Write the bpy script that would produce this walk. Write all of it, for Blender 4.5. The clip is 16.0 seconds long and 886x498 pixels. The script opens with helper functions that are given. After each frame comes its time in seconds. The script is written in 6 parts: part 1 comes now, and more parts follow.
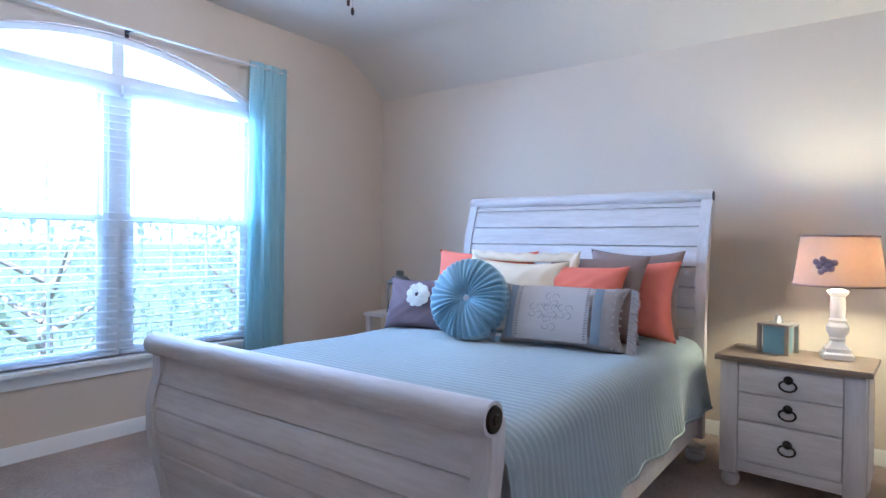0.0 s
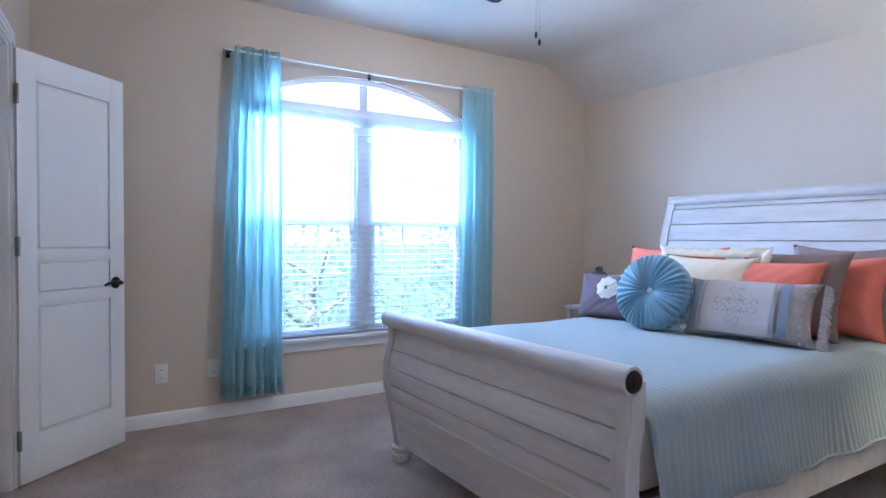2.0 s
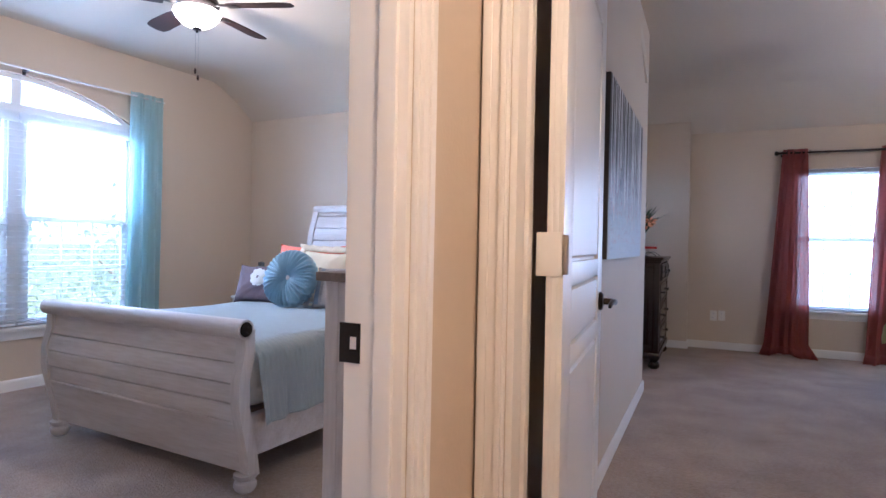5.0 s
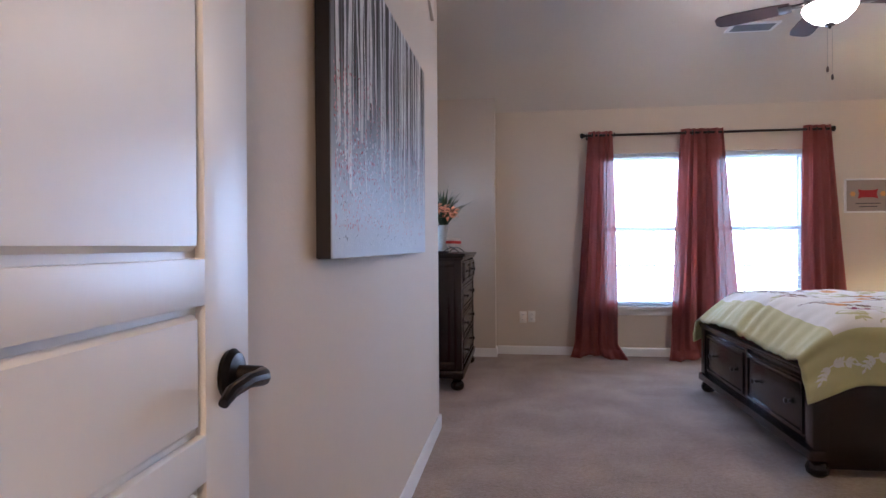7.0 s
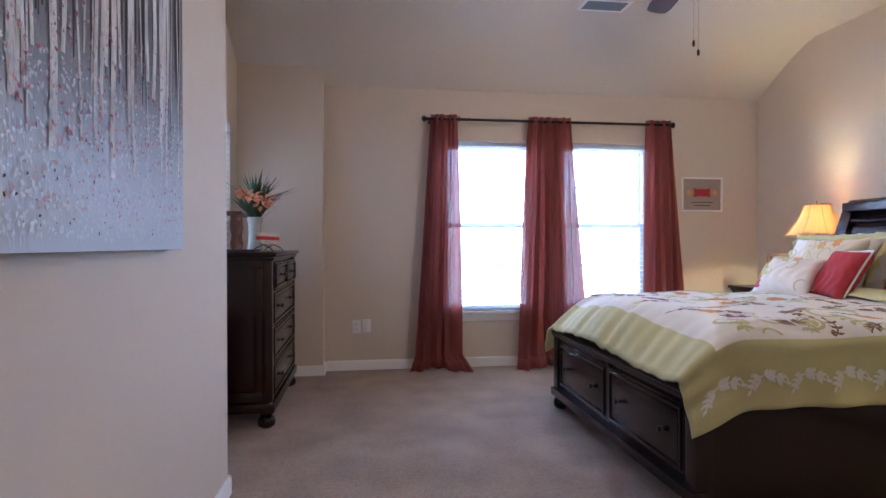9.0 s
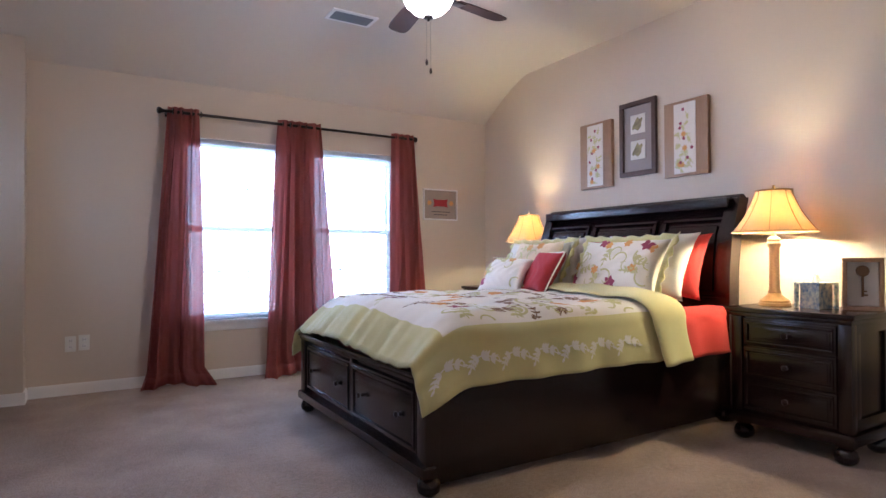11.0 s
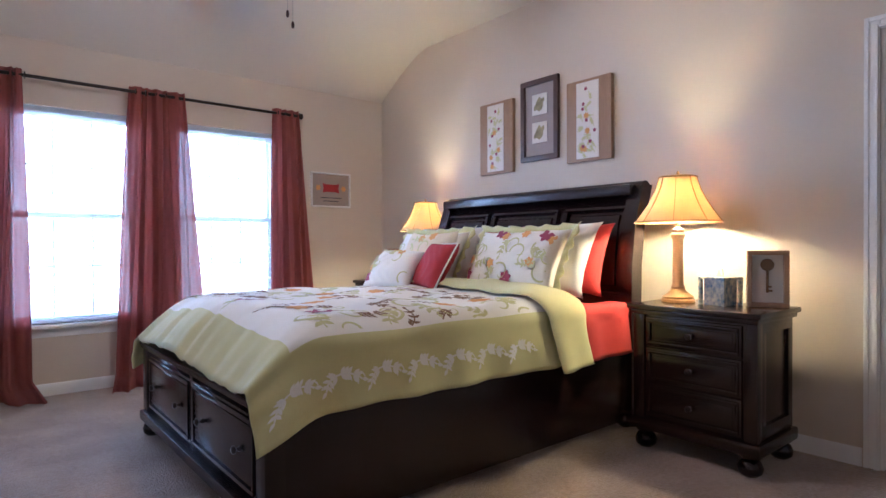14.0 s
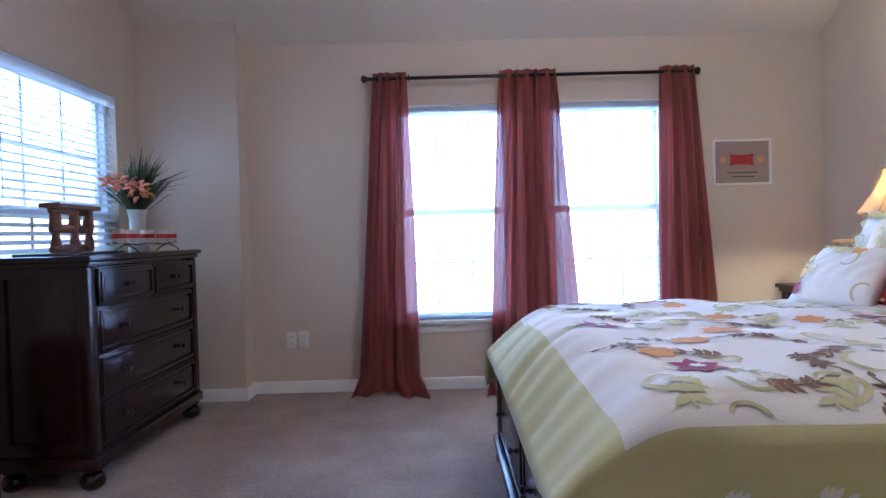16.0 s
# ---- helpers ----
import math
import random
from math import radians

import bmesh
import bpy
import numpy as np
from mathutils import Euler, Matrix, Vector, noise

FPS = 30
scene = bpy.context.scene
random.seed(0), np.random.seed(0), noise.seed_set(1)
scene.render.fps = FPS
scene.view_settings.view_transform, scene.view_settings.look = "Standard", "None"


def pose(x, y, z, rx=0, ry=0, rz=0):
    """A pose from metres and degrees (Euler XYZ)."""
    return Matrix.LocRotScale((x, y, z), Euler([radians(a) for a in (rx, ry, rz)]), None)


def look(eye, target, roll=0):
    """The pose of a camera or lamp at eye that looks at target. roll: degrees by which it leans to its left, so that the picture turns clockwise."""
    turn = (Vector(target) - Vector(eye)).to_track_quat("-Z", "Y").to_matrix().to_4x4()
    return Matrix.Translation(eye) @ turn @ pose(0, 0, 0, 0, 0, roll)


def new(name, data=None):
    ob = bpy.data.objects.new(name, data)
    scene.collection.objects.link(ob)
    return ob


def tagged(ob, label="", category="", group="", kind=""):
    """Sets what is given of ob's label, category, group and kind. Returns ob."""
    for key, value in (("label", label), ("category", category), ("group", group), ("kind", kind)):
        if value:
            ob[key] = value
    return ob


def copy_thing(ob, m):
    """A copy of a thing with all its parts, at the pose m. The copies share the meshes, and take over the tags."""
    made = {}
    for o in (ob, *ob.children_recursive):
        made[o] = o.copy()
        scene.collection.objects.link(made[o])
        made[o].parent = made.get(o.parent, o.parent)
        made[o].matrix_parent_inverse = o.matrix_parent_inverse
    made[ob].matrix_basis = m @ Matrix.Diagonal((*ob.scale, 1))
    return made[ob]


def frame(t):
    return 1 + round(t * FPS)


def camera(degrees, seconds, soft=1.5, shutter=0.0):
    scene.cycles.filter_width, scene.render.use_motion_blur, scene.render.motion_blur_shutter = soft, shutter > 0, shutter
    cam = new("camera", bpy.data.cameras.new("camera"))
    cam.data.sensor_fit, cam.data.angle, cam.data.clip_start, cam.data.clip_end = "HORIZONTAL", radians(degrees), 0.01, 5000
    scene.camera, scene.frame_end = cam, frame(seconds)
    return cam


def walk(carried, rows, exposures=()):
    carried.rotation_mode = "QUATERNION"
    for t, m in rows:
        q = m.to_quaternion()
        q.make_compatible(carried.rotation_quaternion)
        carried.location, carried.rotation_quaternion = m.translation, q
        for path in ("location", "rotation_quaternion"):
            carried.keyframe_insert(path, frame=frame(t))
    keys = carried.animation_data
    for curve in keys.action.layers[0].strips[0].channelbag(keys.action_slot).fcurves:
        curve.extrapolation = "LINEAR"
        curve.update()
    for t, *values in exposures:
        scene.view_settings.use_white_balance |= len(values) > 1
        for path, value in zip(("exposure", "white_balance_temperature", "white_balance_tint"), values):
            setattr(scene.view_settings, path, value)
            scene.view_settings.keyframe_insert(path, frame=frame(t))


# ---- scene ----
cam = camera(75.0, 16.0)
# seconds, eye, target, roll
PATH = [
    (0, (-0.133, -0.359, 1.16), (-1.222, 1.319, 1.136), 0.7),
    (0.5, (-0.079, -0.385, 1.157), (-1.321, 1.182, 1.13), 0.5),
    (1, (0.014, -0.406, 1.153), (-1.402, 1.006, 1.121), 0.2),
    (1.5, (0.124, -0.465, 1.153), (-1.436, 0.786, 1.12), 0.2),
    (2, (0.268, -0.569, 1.154), (-1.361, 0.59, 1.122), 0.1),
    (2.5, (0.456, -0.694, 1.155), (-1.176, 0.462, 1.124), 0.1),
    (3, (0.642, -0.816, 1.17), (-0.973, 0.363, 1.136), 0.1),
    (3.5, (0.813, -0.953, 1.17), (-0.745, 0.301, 1.135), 0.3),
    (4, (0.921, -1.082, 1.166), (-0.431, 0.391, 1.133), 0.6),
    (4.5, (1.007, -1.148, 1.154), (-0.08, 0.53, 1.129), 0.9),
    (5, (1.083, -1.111, 1.138), (0.247, 0.705, 1.122), 1.1),
    (7.5, (1.127, 0.598, 1.11), (0.936, 2.589, 1.096), -0.5),
    (8, (1.16, 0.831, 1.103), (1.053, 2.828, 1.086), -0.4),
    (8.5, (1.205, 0.992, 1.096), (1.264, 2.991, 1.083), -0.3),
    (9, (1.22, 1.109, 1.097), (1.488, 3.091, 1.082), -0.1),
    (9.5, (1.231, 1.135, 1.092), (1.71, 3.077, 1.077), 0.2),
    (10, (1.276, 1.072, 1.037), (1.942, 2.958, 1.043), -0.0),
    (12.5, (1.274, 1.048, 1.025), (2.677, 2.473, 1.031), 0.2),
    (13, (1.354, 1.083, 1.023), (2.782, 2.483, 1.022), 0.2),
    (13.5, (1.524, 1.164, 1.032), (2.932, 2.584, 1.025), 0.0),
    (14, (1.726, 1.338, 1.047), (3.001, 2.879, 1.033), -0.2),
    (14.5, (1.899, 1.601, 1.05), (2.948, 3.304, 1.029), -0.5),
    (15, (2.007, 1.824, 1.082), (2.729, 3.689, 1.037), -0.9),
    (15.5, (2.142, 2.03, 1.094), (2.486, 4.0, 1.044), -1.2),
    (16, (2.241, 2.094, 1.108), (2.244, 4.093, 1.058), -1.5),
]
EXPOSURES = [(0.0, 2.35, 4650, 17), (3.5, 2.32, 4750, 20), (5.0, 2.35, 5150, 24), (7.5, 2.50, 5350, 26), (13.0, 2.57, 5250, 25), (16.0, 2.58, 4750, 24)]
walk(cam, [(t, look(eye, target, roll)) for t, eye, target, roll in PATH], EXPOSURES)

# the first room lies a little askew to the second
ROOM1 = pose(-0.156, -0.132, 0, 0, 0, -3.39)

# ---- world and lamps ----
world = bpy.data.worlds.new("sky")
scene.world = world
world.use_nodes = True
wn = world.node_tree.nodes
sky = wn.new("ShaderNodeTexSky")
sky.sky_type = 'NISHITA'
sky.sun_disc = False
sky.sun_elevation, sky.sun_rotation = radians(50), radians(140)
world.node_tree.links.new(sky.outputs[0], wn["Background"].inputs[0])
wn["Background"].inputs[1].default_value = 0.15
sun = new("sun", bpy.data.lights.new("sun", 'SUN'))
sun.data.energy, sun.data.angle, sun.data.color = 5.0, radians(0.6), (1, 0.95, 0.88)
sun.matrix_world = look((3, -4, 9), (0, 1, 0))


def area_lamp(name, eye, target, w, h, watts, colour):
    data = bpy.data.lights.new(name, 'AREA')
    data.shape, data.size, data.size_y, data.energy, data.color = 'RECTANGLE', w, h, watts, colour
    ob = new(name, data)
    ob.matrix_world = look(eye, target)
    return ob


def bulb(name, at, watts, colour, radius=0.04):
    data = bpy.data.lights.new(name, 'POINT')
    data.energy, data.color, data.shadow_soft_size = watts, colour, radius
    ob = new(name, data)
    ob.location = at
    return ob


WARM = (1.0, 0.84, 0.41)
DAY = (0.58, 0.79, 1.0)
# the sky's light in the window openings
area_lamp("sky_window_1", ROOM1 @ Vector((-3.78, 1.36, 1.88)), ROOM1 @ Vector((0, 1.36, 0.9)), 1.9, 1.15, 35, DAY)
area_lamp("sky_window_2", (2.82, 6.55, 1.36), (2.8, 3, 1.0), 2.3, 1.75, 27, DAY)
area_lamp("sky_window_3", (-0.10, 5.25, 1.75), (2, 5.1, 0.9), 1.1, 0.9, 3.2, DAY)
bulb("fan_bulb_1", ROOM1 @ Vector((-1.775, 1.54, 2.50)), 5, (1.0, 0.84, 0.64))
bulb("fan_bulb_2", (2.90, 3.87, 2.45), 4.5, (1.0, 0.84, 0.64))
bulb("lamp_bulb_1", ROOM1 @ Vector((-0.075, 3.08, 1.08)), 7.2, WARM)
bulb("lamp_bulb_2", (4.67, 2.92, 1.25), 7.0, WARM)
bulb("lamp_bulb_3", (4.74, 5.21, 1.25), 6, WARM)
# added fill to brighten the hall, which has no fixture here
bulb("hall_bulb", (1.5, -0.9, 2.35), 10.5, (1.0, 0.74, 0.43), 0.12)


# ---- materials ----
def material(name, colour, rough=0.6, metal=0.0, dark=None, scale=8.0, amount=0.35, bump=0.0, bump_scale=200.0,
             stretch=(1, 1, 1), per_piece=0.0, sheen=0.0, coords='Object', fine=None, gloss=0.5):
    """Two scales of variation in colour, and a fine relief."""
    m = bpy.data.materials.new(name)
    m.use_nodes = True
    n, l = m.node_tree.nodes, m.node_tree.links
    b = n["Principled BSDF"]
    b.inputs["Roughness"].default_value = rough
    b.inputs["Metallic"].default_value = metal
    b.inputs["Specular IOR Level"].default_value = gloss
    if sheen:
        b.inputs["Sheen Weight"].default_value = sheen
    dark = dark or tuple(c * 0.72 for c in colour)
    tc, mp = n.new("ShaderNodeTexCoord"), n.new("ShaderNodeMapping")
    mp.inputs["Scale"].default_value = stretch
    l.new(tc.outputs[coords], mp.inputs[0])
    big, small = n.new("ShaderNodeTexNoise"), n.new("ShaderNodeTexNoise")
    big.inputs["Scale"].default_value = scale
    big.inputs["Detail"].default_value = 5
    small.inputs["Scale"].default_value = fine or scale * 7
    small.inputs["Detail"].default_value = 3
    l.new(mp.outputs[0], big.inputs[0]); l.new(mp.outputs[0], small.inputs[0])
    mix = n.new("ShaderNodeMath"); mix.operation = 'MULTIPLY_ADD'
    mix.inputs[1].default_value = 0.4
    l.new(small.outputs[0], mix.inputs[0])
    sub = n.new("ShaderNodeMath"); sub.operation = 'MULTIPLY'; sub.inputs[1].default_value = 0.6
    l.new(big.outputs[0], sub.inputs[0]); l.new(sub.outputs[0], mix.inputs[2])
    ramp = n.new("ShaderNodeMapRange")
    ramp.inputs[1].default_value, ramp.inputs[2].default_value = 0.35, 0.65
    ramp.inputs[3].default_value, ramp.inputs[4].default_value = amount, 0.0
    l.new(mix.outputs[0], ramp.inputs[0])
    col = n.new("ShaderNodeMix"); col.data_type = 'RGBA'
    col.inputs[6].default_value = (*colour, 1); col.inputs[7].default_value = (*dark, 1)
    l.new(ramp.outputs[0], col.inputs[0])
    out = col.outputs[2]
    if per_piece:
        info, hsv = n.new("ShaderNodeObjectInfo"), n.new("ShaderNodeHueSaturation")
        r = n.new("ShaderNodeMapRange")
        r.inputs[3].default_value, r.inputs[4].default_value = 1 - per_piece, 1 + per_piece
        l.new(info.outputs["Random"], r.inputs[0]); l.new(r.outputs[0], hsv.inputs["Value"]); l.new(out, hsv.inputs["Color"])
        out = hsv.outputs[0]
    l.new(out, b.inputs["Base Color"])
    if bump:
        t = n.new("ShaderNodeTexNoise"); t.inputs["Scale"].default_value = bump_scale; t.inputs["Detail"].default_value = 4
        l.new(mp.outputs[0], t.inputs[0])
        bp = n.new("ShaderNodeBump"); bp.inputs["Strength"].default_value = bump; bp.inputs["Distance"].default_value = 0.01
        l.new(t.outputs[0], bp.inputs["Height"]); l.new(bp.outputs[0], b.inputs["Normal"])
    return m


def translucent(m, colour, share):
    """Lets light through a cloth or a shade."""
    n, l = m.node_tree.nodes, m.node_tree.links
    t, mix = n.new("ShaderNodeBsdfTranslucent"), n.new("ShaderNodeMixShader")
    t.inputs[0].default_value = (*colour, 1)
    mix.inputs[0].default_value = share
    l.new(n["Principled BSDF"].outputs[0], mix.inputs[1]); l.new(t.outputs[0], mix.inputs[2])
    l.new(mix.outputs[0], n["Material Output"].inputs[0])
    return m


def sheer(m, share):
    """An open weave: part of the light goes straight through."""
    n, l = m.node_tree.nodes, m.node_tree.links
    src = n["Material Output"].inputs[0].links[0].from_socket
    t, mix = n.new("ShaderNodeBsdfTransparent"), n.new("ShaderNodeMixShader")
    mix.inputs[0].default_value = share
    l.new(src, mix.inputs[1]); l.new(t.outputs[0], mix.inputs[2]); l.new(mix.outputs[0], n["Material Output"].inputs[0])
    return m


def glowing(name, colour, strength):
    m = bpy.data.materials.new(name)
    m.use_nodes = True
    b = m.node_tree.nodes["Principled BSDF"]
    b.inputs["Base Color"].default_value = (0.85, 0.82, 0.76, 1)
    b.inputs["Emission Color"].default_value = (*colour, 1)
    b.inputs["Emission Strength"].default_value = strength
    return m


WALL = material("wall_paint", (0.60, 0.505, 0.40), 0.75, scale=1.5, amount=0.10, bump=0.09, bump_scale=90, fine=40)
CEIL = material("ceiling_paint", (0.64, 0.57, 0.48), 0.85, scale=1.3, amount=0.10, bump=0.15, bump_scale=70, fine=40)
CARPET = material("carpet", (0.42, 0.315, 0.247), 0.97, dark=(0.25, 0.178, 0.135), scale=3.0, amount=1.0, bump=1.0, bump_scale=95, fine=48, sheen=0.2)
TRIM = material("white_trim", (0.78, 0.76, 0.73), 0.38, scale=3, amount=0.08, bump=0.03, bump_scale=60)
DOORP = material("door_paint", (0.76, 0.745, 0.72), 0.34, scale=2.5, amount=0.10, bump=0.05, bump_scale=35, stretch=(1, 1, 0.15))
WASH = material("whitewashed_wood", (0.63, 0.585, 0.56), 0.55, dark=(0.40, 0.34, 0.30), scale=5, amount=0.55, bump=0.18,
                bump_scale=28, stretch=(0.35, 3, 3), per_piece=0.07, fine=26)
WASHV = material("whitewashed_wood_upright", (0.60, 0.555, 0.53), 0.55, dark=(0.38, 0.33, 0.29), scale=5, amount=0.55, bump=0.18,
                 bump_scale=28, stretch=(3, 3, 0.3), per_piece=0.05, fine=26)
BROWNTOP = material("brown_wood_top", (0.235, 0.165, 0.115), 0.42, dark=(0.10, 0.07, 0.05), scale=5, amount=0.6, bump=0.1,
                    bump_scale=30, stretch=(0.4, 3, 3), fine=30)
ESPRESSO = material("espresso_wood", (0.019, 0.0075, 0.0062), 0.23, dark=(0.008, 0.005, 0.004), scale=4, amount=0.6, bump=0.04,
                    bump_scale=40, stretch=(0.5, 3, 3), per_piece=0.1)
BRONZE = material("dark_bronze", (0.030, 0.024, 0.021), 0.33, metal=0.85, scale=25, amount=0.4)
METAL = material("satin_nickel", (0.40, 0.37, 0.33), 0.35, metal=0.9, scale=25, amount=0.2)
RODW = material("white_rod", (0.72, 0.72, 0.72), 0.4, scale=20, amount=0.1)
VINYL = material("window_vinyl", (0.78, 0.79, 0.80), 0.4, scale=6, amount=0.08)
BLIND = translucent(material("blind_slat", (0.80, 0.80, 0.79), 0.45, scale=12, amount=0.08), (0.85, 0.88, 0.90), 0.55)
TEAL = sheer(translucent(material("teal_cloth", (0.55, 0.70, 0.74), 0.85, scale=30, amount=0.2, bump=0.2, bump_scale=500), (0.74, 0.92, 0.95), 0.66), 0.16)
RUST = sheer(translucent(material("rust_cloth", (0.34, 0.095, 0.080), 0.85, scale=30, amount=0.25, bump=0.2, bump_scale=500), (0.52, 0.15, 0.13), 0.36), 0.17)
QUILT = material("sage_quilt", (0.335, 0.372, 0.365), 0.9, scale=2.5, amount=0.14, bump=0.3, bump_scale=180, sheen=0.2)
OLIVE = material("olive_cloth", (0.60, 0.56, 0.26), 0.9, scale=4, amount=0.2, bump=0.25, bump_scale=260, sheen=0.2)
IVORY = material("ivory_cloth", (0.79, 0.75, 0.67), 0.9, scale=4, amount=0.12, bump=0.25, bump_scale=260, sheen=0.2)
WHITEC = material("white_cotton", (0.80, 0.78, 0.73), 0.9, scale=5, amount=0.1, bump=0.2, bump_scale=260)
CREAM = material("cream_cloth", (0.72, 0.60, 0.43), 0.9, scale=5, amount=0.12, bump=0.2, bump_scale=260)
CORAL = material("coral_cloth", (0.74, 0.19, 0.12), 0.9, scale=5, amount=0.15, bump=0.2, bump_scale=260)
REDC = material("red_cloth", (0.55, 0.045, 0.035), 0.9, scale=5, amount=0.2, bump=0.2, bump_scale=260)
CRIMSON = material("crimson_cloth", (0.36, 0.025, 0.03), 0.9, scale=5, amount=0.2, bump=0.2, bump_scale=260)
TAUPE = material("taupe_linen", (0.275, 0.20, 0.175), 0.9, scale=9, amount=0.3, bump=0.35, bump_scale=320)
PLUM = material("plum_cloth", (0.185, 0.135, 0.155), 0.9, scale=9, amount=0.3, bump=0.3, bump_scale=320)
BLUEV = material("blue_velvet", (0.17, 0.30, 0.38), 0.75, scale=14, amount=0.25, bump=0.15, bump_scale=300, sheen=0.5)
LINEN = material("grey_linen", (0.43, 0.38, 0.36), 0.92, scale=9, amount=0.25, bump=0.4, bump_scale=300)
LINENL = material("pale_linen", (0.50, 0.455, 0.43), 0.92, scale=9, amount=0.2, bump=0.4, bump_scale=300)
STRIPE = material("blue_grey_band", (0.24, 0.29, 0.35), 0.92, scale=9, amount=0.2, bump=0.4, bump_scale=300)
STITCH = material("grey_stitching", (0.25, 0.24, 0.25), 0.92, scale=20, amount=0.2)
BURG = material("burgundy_print", (0.30, 0.06, 0.10), 0.92, scale=20, amount=0.3)
LEAFP = material("olive_print", (0.56, 0.53, 0.27), 0.92, scale=20, amount=0.3)
BROWNP = material("brown_print", (0.22, 0.13, 0.07), 0.92, scale=20, amount=0.3)
ORANGEP = material("orange_print", (0.66, 0.32, 0.10), 0.92, scale=20, amount=0.3)
WOODT = material("tan_wood", (0.36, 0.215, 0.12), 0.5, dark=(0.22, 0.12, 0.065), scale=6, amount=0.5, bump=0.1, bump_scale=40, stretch=(3, 3, 0.4))
GOLD = material("antique_gold", (0.42, 0.26, 0.10), 0.4, metal=0.35, dark=(0.2, 0.11, 0.04), scale=18, amount=0.6)
FANWOOD = material("fan_blade_wood", (0.040, 0.020, 0.016), 0.6, scale=5, amount=0.5, stretch=(0.5, 3, 3), gloss=0.15)
SHADE1 = translucent(material("taupe_shade", (0.48, 0.36, 0.28), 0.9, scale=40, amount=0.2, bump=0.2, bump_scale=500), (0.46, 0.33, 0.24), 0.32)
SHADE2 = translucent(material("parchment_shade", (0.62, 0.47, 0.27), 0.85, scale=16, amount=0.25), (0.66, 0.46, 0.25), 0.32)
BOWL = glowing("lit_glass_bowl", (1.0, 0.88, 0.70), 6.0)
GLASS = bpy.data.materials.new("window_glass"); GLASS.use_nodes = True
gb = GLASS.node_tree.nodes["Principled BSDF"]
gb.inputs["Roughness"].default_value, gb.inputs["Transmission Weight"].default_value, gb.inputs["IOR"].default_value = 0.0, 1.0, 1.0001
PLASTIC = material("ivory_plastic", (0.74, 0.72, 0.66), 0.4, scale=10, amount=0.05)
BLACKC = material("dark_canvas_edge", (0.035, 0.028, 0.028), 0.7, scale=20, amount=0.2)
GREEN = material("plant_green", (0.055, 0.085, 0.035), 0.6, scale=20, amount=0.5, per_piece=0.2)
FOLIAGE = translucent(material("garden_foliage", (0.12, 0.13, 0.09), 0.6, scale=2, amount=0.3), (0.60, 0.68, 0.52), 0.72)
BARK = material("bark", (0.28, 0.24, 0.20), 0.9, scale=6, amount=0.5, bump=0.5, bump_scale=30)
GRASS = material("lawn", (0.11, 0.15, 0.06), 0.95, scale=0.7, amount=0.5, bump=0.6, bump_scale=60)


# ---- building blocks ----
def thing(name, label, category, m=None, group="", kind=""):
    ob = new(name)
    ob.empty_display_size = 0.1
    if m is not None:
        ob.matrix_world = m
    return tagged(ob, label, category, group, kind)


def finish(bm, name, mat, smooth=None):
    me = bpy.data.meshes.new(name)
    bmesh.ops.recalc_face_normals(bm, faces=bm.faces)
    bm.to_mesh(me)
    bm.free()
    for one in (mat if isinstance(mat, (list, tuple)) else [mat]):
        me.materials.append(one)
    if smooth:
        me.shade_smooth()
        me.set_sharp_from_angle(angle=radians(smooth))
    return me


def part(name, bm, mat, parent, label="", smooth=35):
    ob = new(name, finish(bm, name, mat, smooth))
    ob.parent = parent
    return tagged(ob, label)


def shared(name, me, parent, m):
    ob = new(name, me)
    ob.parent = parent
    ob.matrix_basis = m
    return ob


def solid(name, bm, mat, label, category, kind="", m=None, smooth=35):
    ob = new(name, finish(bm, name, mat, smooth))
    if m is not None:
        ob.matrix_world = m
    return tagged(ob, label, category, "", kind)


def box(x0, x1, y0, y1, z0, z1, bev=0.0, bm=None, m=None):
    one = bmesh.new()
    r = bmesh.ops.create_cube(one, size=1)
    for v in one.verts:
        v.co = ((x0 + x1) / 2 + v.co.x * (x1 - x0), (y0 + y1) / 2 + v.co.y * (y1 - y0), (z0 + z1) / 2 + v.co.z * (z1 - z0))
    if bev:
        bmesh.ops.bevel(one, geom=one.edges[:], offset=min(bev, 0.45 * min(x1 - x0, y1 - y0, z1 - z0)), segments=2, affect='EDGES', profile=0.6)
    return join(one, bm, m)


def join(one, bm, m=None):
    if m is not None:
        one.transform(m)
    if bm is None:
        return one
    me = bpy.data.meshes.new("tmp")
    one.to_mesh(me)
    one.free()
    bm.from_mesh(me)
    bpy.data.meshes.remove(me)
    return bm


def lathe(profile, seg=24, bm=None, m=None, sq=False):
    """Turns (radius, height) round z; sq gives a four-sided section."""
    one = bmesh.new()
    seg = 4 if sq else seg
    rings = []
    for r, z in profile:
        rings.append([one.verts.new((r * math.cos(2 * math.pi * (k + 0.5 * sq) / seg), r * math.sin(2 * math.pi * (k + 0.5 * sq) / seg), z)) for k in range(seg)])
    for a, b in zip(rings, rings[1:]):
        for k in range(seg):
            one.faces.new((a[k], a[(k + 1) % seg], b[(k + 1) % seg], b[k]))
    one.faces.new(rings[0][::-1]); one.faces.new(rings[-1])
    return join(one, bm, m)


